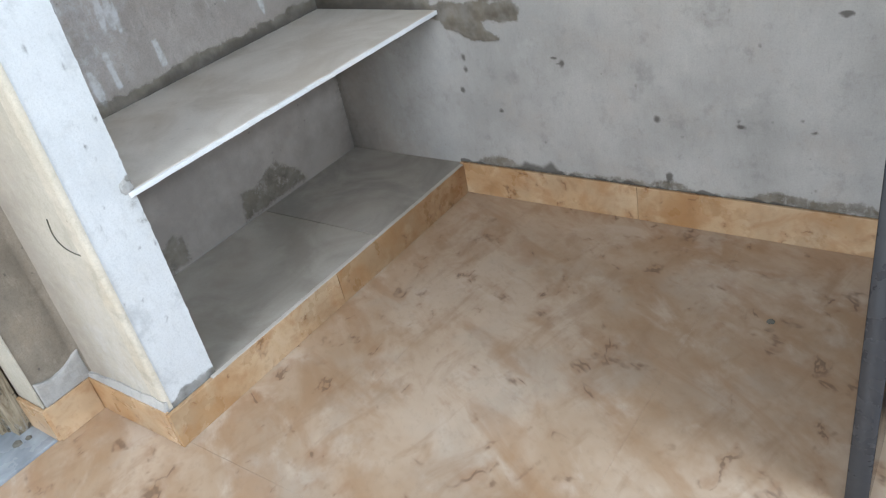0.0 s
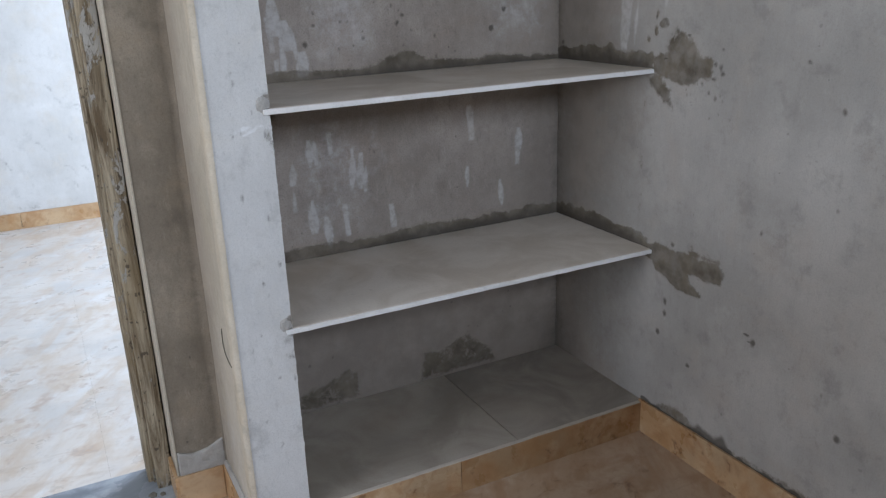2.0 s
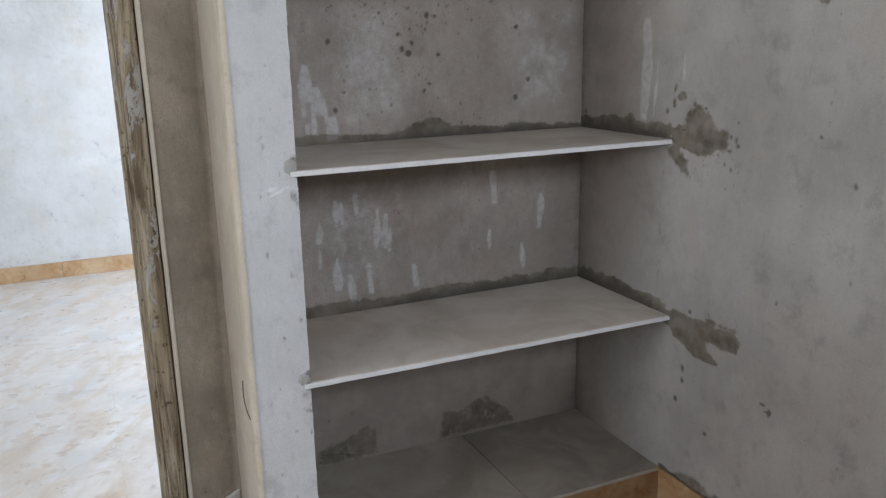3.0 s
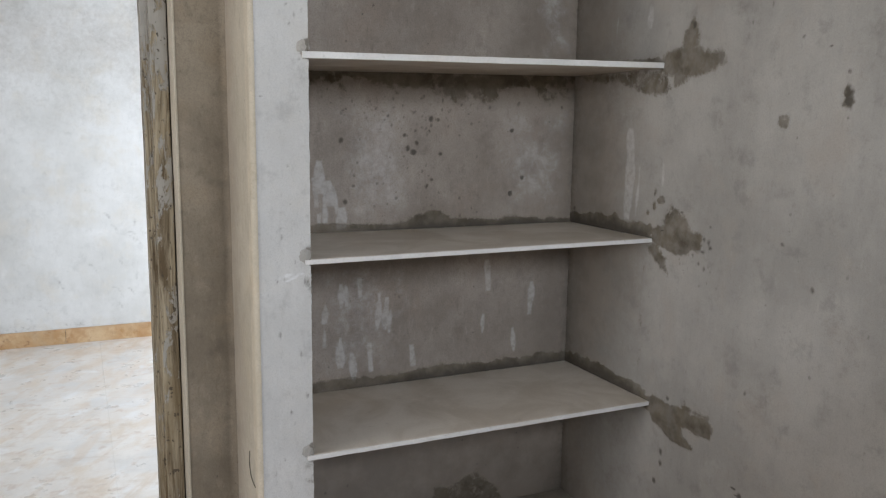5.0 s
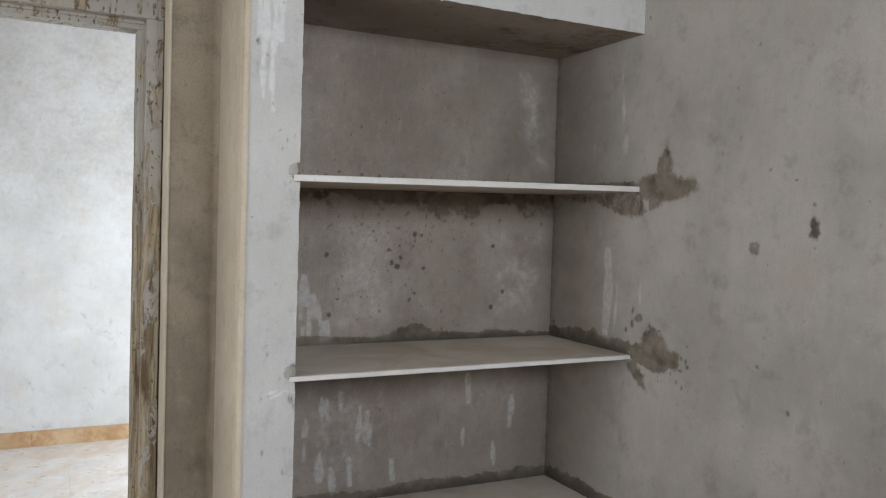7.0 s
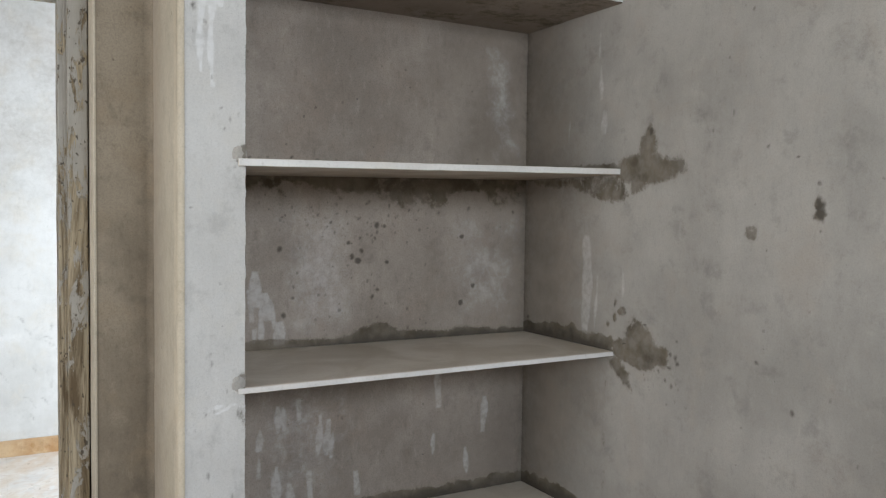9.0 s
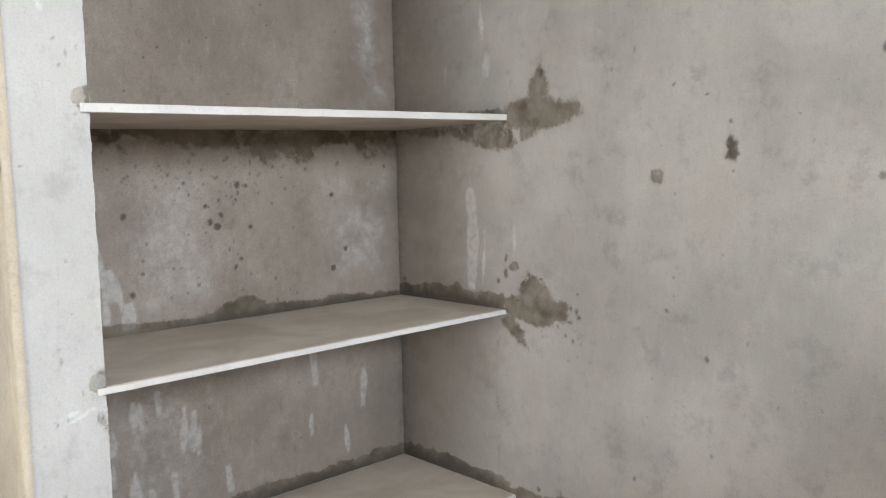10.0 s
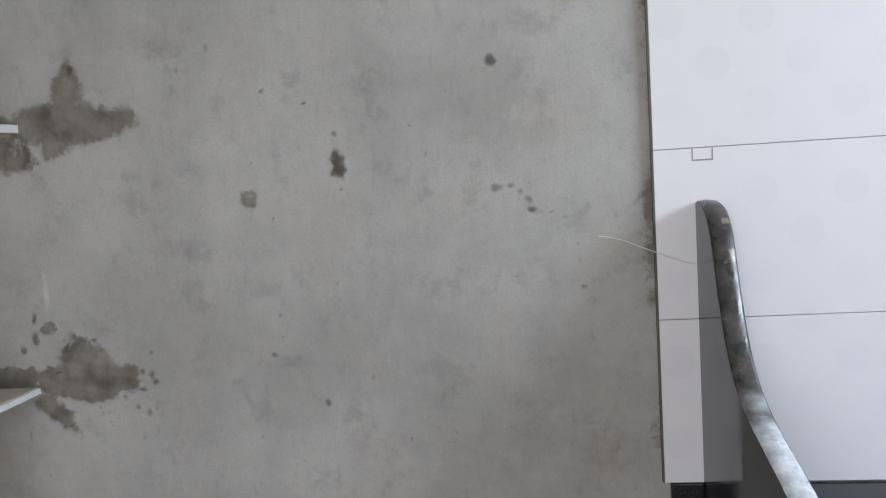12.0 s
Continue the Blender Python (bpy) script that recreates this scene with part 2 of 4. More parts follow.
def glazed_tile():
    """White glazed wall tile, printed with faint round dots."""
    k = Kit("white_dotted_wall_tile", 0.32, 0.4)
    v = k.node("ShaderNodeTexVoronoi")
    v.inputs["Scale"].default_value, v.inputs["Randomness"].default_value = 1.0, 0.0
    v.voronoi_dimensions = "2D"
    sep, comb = k.node("ShaderNodeSeparateXYZ"), k.node("ShaderNodeCombineXYZ")
    k.link(k.co, sep.inputs[0])
    k.link(sep.outputs["Y"], comb.inputs[0])
    k.link(sep.outputs["Z"], comb.inputs[1])
    turned = k.node("ShaderNodeMapping")
    turned.inputs["Rotation"].default_value = (0, 0, radians(45))
    turned.inputs["Scale"].default_value = (9.43, 9.43, 1)
    turned.inputs["Location"].default_value = (0.676, -0.207, 0)
    k.link(comb.outputs[0], turned.inputs["Vector"])
    k.link(turned.outputs[0], v.inputs["Vector"])
    dot = k.ramp(v.outputs["Distance"], 0.275, 0.295, 1, 0)
    tint = k.mix(k.noise(3.5, 2), (0.78, 0.72, 0.72), (0.70, 0.72, 0.75))
    c = k.mix(k.math("MULTIPLY", dot, k.ramp(k.noise(3.1, 2), 0.35, 0.65, 0.15, 0.75)), (0.78, 0.755, 0.765), tint)
    c = k.mix(k.ramp(k.noise(22, 6, 0.7), 0.66, 0.78, 0, 0.25), c, (0.5, 0.47, 0.45))
    return k.done(c)


def timber():
    """Weathered door timber: bare brown grain showing through peeling grey paint, more of which is left near the head."""
    k = Kit("weathered_painted_timber", 0.7, 0.25)
    grain = k.noise(26, 7, 0.7, k.scaled(1, 1, 0.09), 1.2)
    fine = k.noise(130, 4, 0.6, k.scaled(1, 1, 0.08))
    wood = k.mix(k.ramp(grain, 0.36, 0.62), (0.115, 0.083, 0.048), (0.40, 0.345, 0.25))
    wood = k.mix(k.ramp(k.noise(9, 5, 0.6, k.scaled(1, 1, 0.4)), 0.5, 0.7, 0, 0.6), wood, (0.19, 0.14, 0.075))
    wood = k.mix(k.ramp(fine, 0.5, 0.75, 0, 0.5), wood, (0.075, 0.052, 0.03))
    sep = k.node("ShaderNodeSeparateXYZ")
    k.link(k.co, sep.inputs[0])
    flakes = k.math("ADD", k.noise(24, 7, 0.72, k.scaled(1.5, 1.5, 0.42), 0.6), k.math("MULTIPLY", k.noise(4, 3), 0.35))
    left = k.math("ADD", flakes, k.ramp(sep.outputs["Z"], 1.0, 2.1, -0.11, 0.045))
    paint = k.ramp(left, 0.655, 0.685)
    c = k.mix(paint, wood, k.mix(k.noise(30, 3), (0.29, 0.278, 0.25), (0.40, 0.385, 0.352)))
    chip = k.ramp(k.noise(75, 4, 0.6, k.scaled(1, 1, 0.55)), 0.61, 0.65, 0, 0.85)
    c = k.mix(chip, c, (0.07, 0.055, 0.04))
    k.bump(k.math("ADD", k.math("MULTIPLY", paint, 0.8), grain), 0.7, 0.005)
    return k.done(c)


M_WTILE, M_TIMBER = glazed_tile(), timber()


def plain(name, colour, rough=0.6, spot=0.25):
    k = Kit(name, rough, 0.3)
    return k.done(k.mix(k.ramp(k.noise(40, 4), 0.35, 0.7, 0, spot), colour, tuple(v * 0.6 for v in colour)))


M_GROUT = plain("dark_tile_joint", (0.16, 0.14, 0.12), 0.9)
M_BED = plain("beige_tile_joint", (0.34, 0.27, 0.20), 0.9)
M_MORTAR = plain("dark_mortar", (0.15, 0.14, 0.115), 0.95, 0.6)
M_LIPLIGHT = plain("pale_grout_lip", (0.55, 0.50, 0.43), 0.8)
M_PRINT = plain("grey_print", (0.30, 0.29, 0.29), 0.5)
M_THREAD = plain("white_thread", (0.75, 0.74, 0.72), 0.7)


# ---- building helpers ----
def mesh_of(bm, material):
    me = bpy.data.meshes.new("mesh")
    bm.to_mesh(me)
    bm.free()
    me.materials.append(material)
    return me


def part(name, bm, material, parent=None, label=""):
    ob = new(name, mesh_of(bm, material) if isinstance(bm, bmesh.types.BMesh) else bm)
    ob.parent = parent
    if label:
        tagged(ob, label)
    return ob


def box(x0, x1, y0, y1, z0, z1, bevel=0.0, bm=None):
    bm = bm or bmesh.new()
    made = bmesh.ops.create_cube(bm, size=1.0)["verts"]
    for v in made:
        v.co = ((x0 + x1) / 2 + v.co.x * (x1 - x0), (y0 + y1) / 2 + v.co.y * (y1 - y0), (z0 + z1) / 2 + v.co.z * (z1 - z0))
    if bevel:
        edges = list({e for v in made for e in v.link_edges})
        bmesh.ops.bevel(bm, geom=edges, offset=bevel, segments=2, affect="EDGES", profile=0.6)
    return bm


def structure(name, bm, material, label=""):
    return tagged(part(name, bm, material), label, kind="structure")


LATTICE = np.random.RandomState(5).rand(64, 64)


def soft_noise(u, v, scale):
    """Smooth noise in 0..1 over arrays of metres."""
    a, b = np.asarray(u) * scale + 31.7, np.asarray(v) * scale + 17.3
    i, j = np.floor(a).astype(int), np.floor(b).astype(int)
    s, t = a - i, b - j
    s, t = s * s * (3 - 2 * s), t * t * (3 - 2 * t)
    g = lambda p, q: LATTICE[p % 64, q % 64]
    return (g(i, j) * (1 - s) + g(i + 1, j) * s) * (1 - t) + (g(i, j + 1) * (1 - s) + g(i + 1, j + 1) * s) * t


def inside(u, v, outline):
    """Signed distance to a closed outline, positive within, in metres."""
    near, within = np.full(u.shape, 9.0), np.zeros(u.shape, bool)
    for (a, b), (c, d) in zip(outline, outline[1:] + outline[:1]):
        s = np.clip(((u - a) * (c - a) + (v - b) * (d - b)) / ((c - a) ** 2 + (d - b) ** 2 + 1e-9), 0, 1)
        near = np.minimum(near, np.hypot(u - a - s * (c - a), v - b - s * (d - b)))
        cross = ((b > v) != (d > v)) & (u < (c - a) * (v - b) / (d - b + 1e-9) + a)
        within ^= cross
    return np.where(within, near, -near)


def level(distance, soft):
    """0.5 on an outline, 1 well within, 0 well outside."""
    return np.clip(0.5 + distance / (2 * soft), 0, 1)


def blots(u, v, marks, soft=0.004):
    """Round or tall marks of (u, v, radius, height over width)."""
    u, v = u + 0.006 * (soft_noise(u, v, 130.0) - 0.5), v + 0.006 * (soft_noise(v, u, 110.0) - 0.5)
    out = np.zeros(u.shape)
    for a, b, r, tall in marks:
        out = np.maximum(out, level(r - np.hypot(u - a, (v - b) / tall), soft))
    return out


def streaks(u, v, marks, soft=0.006):
    """Runs of limewash of (u, top, length, half width), thinning downwards."""
    out = np.zeros(u.shape)
    for a, top, length, half in marks:
        s = np.clip((top - v) / length, 0, 1)
        wide = half * (0.7 + 0.5 * np.sin(s * 3.1)) + 0.002 * np.sin(v * 60 + a * 40)
        reach = np.minimum(top - v, v - (top - length))
        out = np.maximum(out, level(np.minimum(wide - np.abs(u - a - 0.004 * np.sin(v * 23)), reach), soft))
    return out


def sheet(name, origin, along, up, out, ulen, vlen, step, material, parent, paintwork, relief=0.0016, ragged=0.0):
    """A plaster face as a fine uneven sheet. paintwork(u, v) gives its stains and painted shade; out is the way it
    faces.
    """
    nu, nv = max(2, int(ulen / step)) + 1, max(2, int(vlen / step)) + 1
    u, v = np.meshgrid(np.linspace(0, ulen, nu), np.linspace(0, vlen, nv), indexing="ij")
    u, v = u.ravel(), v.ravel()
    stains = paintwork(u, v) if paintwork else {}
    lift = relief * (soft_noise(u, v, 4.0) + 0.5 * soft_noise(v, u, 13.0) - 0.75)
    lift = lift + 0.0018 * np.clip((stains.get("damp_and_dark", 0 * u) - 0.4) * 3, 0, 1) * soft_noise(u, v, 45.0) * 2
    if ragged:
        near = np.where(u < step / 2, -1.0, np.where(u > ulen - step / 2, 1.0, 0.0))
        u = u + near * ragged * np.maximum(-0.15, soft_noise(v, v * 0 + 3, 40.0) + 0.8 * soft_noise(v, v * 0 + 6, 180.0) - 1.0)
        near = np.where(v < step / 2, -1.0, 0.0)
        v = v + near * ragged * 1.5 * np.maximum(-0.1, soft_noise(u, u * 0 + 4, 60.0) + 0.8 * soft_noise(u, u * 0 + 9, 150.0) - 1.0)
    co = np.array(origin) + u[:, None] * np.array(along) + v[:, None] * np.array(up) + lift[:, None] * np.array(out)
    ids = np.arange(nu * nv).reshape(nu, nv)
    quad = np.stack([ids[:-1, :-1], ids[1:, :-1], ids[1:, 1:], ids[:-1, 1:]], -1).reshape(-1, 4)
    if np.dot(np.cross(along, up), out) < 0:
        quad = quad[:, ::-1]
    me = bpy.data.meshes.new("sheet")
    me.vertices.add(len(co))
    me.vertices.foreach_set("co", co.ravel())
    me.loops.add(quad.size)
    me.loops.foreach_set("vertex_index", quad.ravel().astype(np.int32))
    me.polygons.add(len(quad))
    me.polygons.foreach_set("loop_start", np.arange(0, quad.size, 4, dtype=np.int32))
    me.update(calc_edges=True)
    for key in ("damp_and_dark", "lime", "grime_and_dark", "bare_and_shade"):
        me.attributes.new(key, "FLOAT", "POINT").data.foreach_set("value", np.asarray(stains.get(key, 0 * u), np.float32))
    me.materials.append(material)
    me.shade_smooth()
    return part(name, me, material, parent)


# ---- plan, in metres: the plain wall is x = 0, the niche front y = 0, the floor z = 0 ----
PX0, PX1 = -1.207, -1.066          # pillar
ROUND = 0.012                      # radius of the pillar's outer edge
DEEP = 0.458                       # back of the niche
WY, WB = 0.312, 0.552              # the door wall's two faces
SOFFIT, HIGH = 2.090, 2.95
JX = -1.337                        # edge of the door reveal
FY0, FYM, FY1 = 0.425, 0.468, 0.545   # door frame: front, rebate, back
WEST, SOUTH = -3.4, -3.3
HALL_W, HALL_E, HALL_N = -4.1, 0.9, 3.70
SHELVES = ((0.580, 0.582, 0.0125), (1.090, 1.091, 0.013), (1.589, 1.609, 0.017))   # under side at the pillar, at the wall, thickness

# ---- floors ----
floor = structure("floor", box(WEST, 0.0, SOUTH, WB, -0.12, -0.012), M_BED, "beige marble-look tiled floor")
hall_floor = structure("floor_hall", box(HALL_W, HALL_E, WB, HALL_N, -0.12, -0.012), M_BED, "pale tiled floor of the bright next room")

# ---- plain wall, with the kitchen tiling ----
wall_east = structure("wall_east", box(0.004, 0.2, SOUTH, WB, 0, HIGH), M_PLAIN, "grey cement-plastered wall with stains")


def east_marks(u, v):
    y, z = DEEP - u, v
    damp_and_dark = np.zeros(u.shape)
    top = [(0.004, 1.61), (-0.004, 1.640), (-0.041, 1.656), (-0.085, 1.660), (-0.148, 1.660), (-0.171, 1.644), (-0.212, 1.641), (-0.218, 1.606), (-0.179, 1.588), (-0.125, 1.582), (-0.043, 1.584), (-0.009, 1.596)]
    mid = [(0.015, 1.103), (0.010, 1.131), (-0.051, 1.148), (-0.100, 1.157), (-0.147, 1.149), (-0.165, 1.138), (-0.196, 1.138), (-0.199, 1.099), (-0.164, 1.095), (-0.140, 1.078), (-0.098, 1.070), (-0.069, 1.082), (-0.009, 1.093)]
    low = [(0.018, 0.599), (-0.041, 0.617), (-0.089, 0.610), (-0.166, 0.615), (-0.198, 0.610), (-0.268, 0.618), (-0.286, 0.604), (-0.275, 0.573), (-0.229, 0.566), (-0.202, 0.571), (-0.152, 0.568),
           (-0.168, 0.540), (-0.210, 0.514), (-0.164, 0.511), (-0.119, 0.513), (-0.083, 0.531), (-0.040, 0.546), (-0.021, 0.566), (0.011, 0.573)]
    thin = [[(-0.080, 1.655), (-0.090, 1.708), (-0.118, 1.736), (-0.136, 1.703), (-0.150, 1.655)], [(-0.043, 1.590), (-0.052, 1.553), (-0.087, 1.565), (-0.125, 1.585)], [(-0.20, 1.645), (-0.245, 1.640), (-0.250, 1.606), (-0.21, 1.600)],
            [(-0.043, 1.144), (-0.041, 1.182), (-0.072, 1.214), (-0.096, 1.200), (-0.115, 1.180), (-0.140, 1.155)], [(0.032, 1.079), (-0.009, 1.090), (-0.055, 1.050), (-0.060, 1.010), (-0.034, 1.020), (0.002, 1.047)],
            [(-0.155, 0.612), (-0.174, 0.637), (-0.227, 0.630), (-0.267, 0.626)]]
    for outline, full, soft in ((top, 0.84, 0.022), (mid, 0.92, 0.014), (low, 1.0, 0.012)):
        damp_and_dark = np.maximum(damp_and_dark, full * level(inside(y, z, outline) + 0.4 * soft, soft))
    for outline in thin:
        damp_and_dark = np.maximum(damp_and_dark, 0.70 * level(inside(y, z, outline) + 0.009, 0.018))
    wob = soft_noise(y, z, 22.0) + soft_noise(y, z, 60.0) * 0.5
    for (l, r, t), rise in zip(SHELVES, (0.044, 0.046, 0.016)):
        over = z - (r + t)
        front = np.clip((y + 0.02) / 0.05, 0, 1)
        damp_and_dark = np.maximum(damp_and_dark, level(rise * (0.6 + 0.5 * wob) - over, 0.012) * (over > -0.01) * front)
    sag = [(0.45, 1.61), (0.377, 1.585), (0.303, 1.570), (0.207, 1.581), (0.129, 1.546), (0.033, 1.533), (-0.058, 1.533), (-0.049, 1.567), (0.005, 1.612)]
    damp_and_dark = np.maximum(damp_and_dark, (0.52 + 0.2 * soft_noise(y, z, 14.0)) * level(inside(y, z, sag) + 0.006, 0.020))
    damp_and_dark = np.maximum(damp_and_dark, 0.36 * streaks(y, z, [(0.045, 1.07, 0.42, 0.012), (0.36, 1.57, 0.07, 0.008), (0.30, 1.56, 0.05, 0.006), (0.14, 1.55, 0.06, 0.006)], 0.012))
    # darker uneven line up the niche's inside corner
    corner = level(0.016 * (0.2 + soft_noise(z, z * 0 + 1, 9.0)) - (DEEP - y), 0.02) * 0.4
    damp_and_dark = np.maximum(damp_and_dark, corner)
    foot = level(0.028 * (0.2 + soft_noise(y, y * 0 + 9, 11.0) * 1.6) * np.clip((y + 0.02) / -0.1, 0.3, 1) - (z - 0.1), 0.012) * (y < 0.0)
    end = level(0.030 * (0.1 + soft_noise(z, z * 0 + 7, 8.0) * 1.5) - (y + 1.205), 0.03) * 0.8 * (z > 0.95)
    damp_and_dark = np.maximum(damp_and_dark, np.maximum(0.66 * end, 0.58 * foot))
    damp_and_dark = np.maximum(damp_and_dark, 0.66 * blots(y, z, [(-0.457, 1.455, 0.020, 1.0), (-0.631, 1.520, 0.012, 1.2), (-0.634, 1.497, 0.016, 1.0), (-0.022, 1.224, 0.020, 0.75), (0.007, 1.201, 0.009, 1.8), (0.036, 1.183, 0.009, 1.4), (0.004, 1.247, 0.007, 1.4)], 0.006))
    spots = [(-0.632, 1.525, 0.011, 1.6), (-0.621, 1.493, 0.006, 1.4), (-0.641, 1.488, 0.006, 2.0), (-0.630, 1.567, 0.007, 0.9), (-0.637, 1.463, 0.005, 0.8),
             (-0.927, 1.678, 0.012, 1.2), (-0.576, 1.626, 0.006, 0.6), (-0.481, 1.154, 0.009, 0.9), (-1.073, 1.259, 0.007, 0.9), (-0.988, 1.406, 0.010, 0.7)]
    spots += [(-0.080, 0.456, 0.009, 1.6), (-0.082, 0.418, 0.010, 1.3), (-0.057, 0.353, 0.010, 1.2), (-0.184, 0.295, 0.010, 0.7), (-0.401, 0.450, 0.010, 1.4), (-0.376, 0.465, 0.014, 0.35),
              (-0.661, 0.310, 0.011, 1.2), (-0.877, 0.310, 0.013, 0.7), (-0.690, 0.144, 0.013, 1.7), (-1.046, 0.312, 0.010, 0.6), (-1.092, 0.595, 0.02, 0.5)]
    spots += [(-0.236, 1.109, 0.009, 1.0), (-0.228, 1.121, 0.006, 2.0), (-0.210, 1.130, 0.008, 0.8), (-0.205, 1.095, 0.011, 0.35),  (-0.114, 1.195, 0.008, 0.7),
              (-0.230, 1.166, 0.006, 1.0), (-0.168, 1.079, 0.006, 1.6), (-0.193, 1.060, 0.006, 0.8), (-0.121, 1.720, 0.010, 1.2), (-0.034, 1.132, 0.014, 0.2), (-0.098, 0.630, 0.009, 1.0), (-0.395, 0.449, 0.016, 0.2), (-0.110, 1.730, 0.006, 1.3), (0.433, 1.153, 0.008, 1.3), (-0.025, 2.132, 0.006, 1.6)]
    spots = [(a, c, r * 0.78, tall) for a, c, r, tall in spots] + [(-0.636, 1.508, 0.0125, 2.0)]
    dice = random.Random(4)
    for _ in range(70):
        spots.append((dice.uniform(-1.17, 0.1), dice.uniform(0.12, 2.1), dice.choice((0.0015, 0.002, 0.0025, 0.004)), dice.uniform(0.5, 1.8)))
    for _ in range(16):
        spots.append((dice.gauss(-0.16, 0.05), dice.gauss(1.05, 0.03), dice.uniform(0.0015, 0.003), dice.uniform(0.7, 2)))
    grime_and_dark = blots(y, z, spots, 0.006) * 0.85
    smear = [(-0.72, 1.27, 0.03, 0.7), (-0.80, 1.06, 0.035, 0.9), (-0.88, 1.0, 0.03, 2.0), (-0.33, 1.0, 0.035, 1.2), (-0.34, 1.52, 0.05, 0.8), (-0.32, 1.37, 0.06, 0.7), (-0.62, 1.39, 0.03, 1.8), (-0.95, 1.05, 0.05, 0.5),
             (-0.5, 1.14, 0.07, 0.35), (-0.65, 1.0, 0.05, 1.4), (-0.87, 1.55, 0.04, 0.8), (-0.30, 1.75, 0.06, 0.6), (-0.7, 1.65, 0.06, 0.7), (-0.7, 1.85, 0.08, 0.8), (-1.10, 0.95, 0.07, 1.2), (-0.45, 0.72, 0.07, 1.0), (-0.8, 0.6, 0.08, 0.8)]
    grime_and_dark = np.maximum(grime_and_dark, 0.37 * blots(y, z, smear, 0.045))
    trail = [(-0.925, 1.448, 0.013, 0.7), (-0.950, 1.452, 0.010, 0.6), (-0.968, 1.438, 0.008, 0.8), (-0.982, 1.424, 0.009, 0.9), (-0.988, 1.406, 0.009, 1.0), (-1.004, 1.402, 0.007, 0.7), (-1.022, 1.399, 0.010, 0.6), (-1.046, 1.387, 0.006, 0.6)]
    grime_and_dark = np.maximum(grime_and_dark, 0.60 * blots(y, z, trail, 0.007))
    grime_and_dark = np.maximum(grime_and_dark, 0.95 * level(0.024 * soft_noise(y, y * 0 + 3, 15.0) * soft_noise(y, y * 0 + 8, 60.0) - 0.003 - (z - 0.107), 0.004) * (y < 0))
    dark_foot = [(-0.213, 0.095), (-0.239, 0.129), (-0.298, 0.118), (-0.329, 0.138), (-0.358, 0.107), (-0.358, 0.087)]
    grime_and_dark = np.maximum(grime_and_dark, 1.0 * level(inside(y, z, dark_foot) + 0.004, 0.014))
    for l, r, t in SHELVES[:2]:
        over = z - (r + t)
        grime_and_dark = np.maximum(grime_and_dark, 0.82 * level(0.014 + 0.024 * wob - over, 0.026) * (over > -0.01) * np.clip((y + 0.02) / 0.1, 0, 1))
    # darker over the last 10 cm to the niche's inside corner
    grime_and_dark = np.maximum(grime_and_dark, 0.42 * level(0.05 - np.hypot((DEEP - y), 0 * z), 0.05) * (z > 0.1))
    lime = streaks(y, z, [(0.135, 1.435, 0.29, 0.021), (0.090, 1.32, 0.16, 0.006), (-0.020, 1.346, 0.12, 0.005), (0.091, 2.029, 0.08, 0.005), (0.087, 1.929, 0.1, 0.008), (0.068, 1.798, 0.07, 0.012), (0.228, 1.781, 0.08, 0.004)]) * 0.62
    lime = np.maximum(lime, 0.7 * level(inside(y, z, [(-0.928, 0.089), (-0.948, 0.111), (-1.018, 0.105), (-1.058, 0.086)]), 0.012))
    # shade towards the niche's inner corner, put into the plaster colour as brown
    bare_and_shade = 0.8 * level(y - 0.17 - 0.10 * (soft_noise(y, z, 5.0) - 0.5) - 0.05 * np.sin(z * 4.1), 0.16)
    return {"damp_and_dark": damp_and_dark, "grime_and_dark": grime_and_dark, "lime": lime, "bare_and_shade": bare_and_shade}


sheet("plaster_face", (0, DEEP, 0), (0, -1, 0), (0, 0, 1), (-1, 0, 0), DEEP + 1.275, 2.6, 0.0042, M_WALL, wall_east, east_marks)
part("plaster_face", box(-0.0005, 0.004, SOUTH, -1.275, 0, HIGH), M_PLAIN, wall_east)
part("plaster_face", box(-0.0005, 0.004, -1.275, DEEP, 2.6, HIGH), M_PLAIN, wall_east)

# ---- niche: plinth, back, pillar, lintel and loft ----
wall_niche = structure("wall_niche", box(PX1 - 0.10, 0.004, DEEP + 0.004, WB, 0, HIGH), M_PLAIN, "stained cement back of a built-in shelf niche")


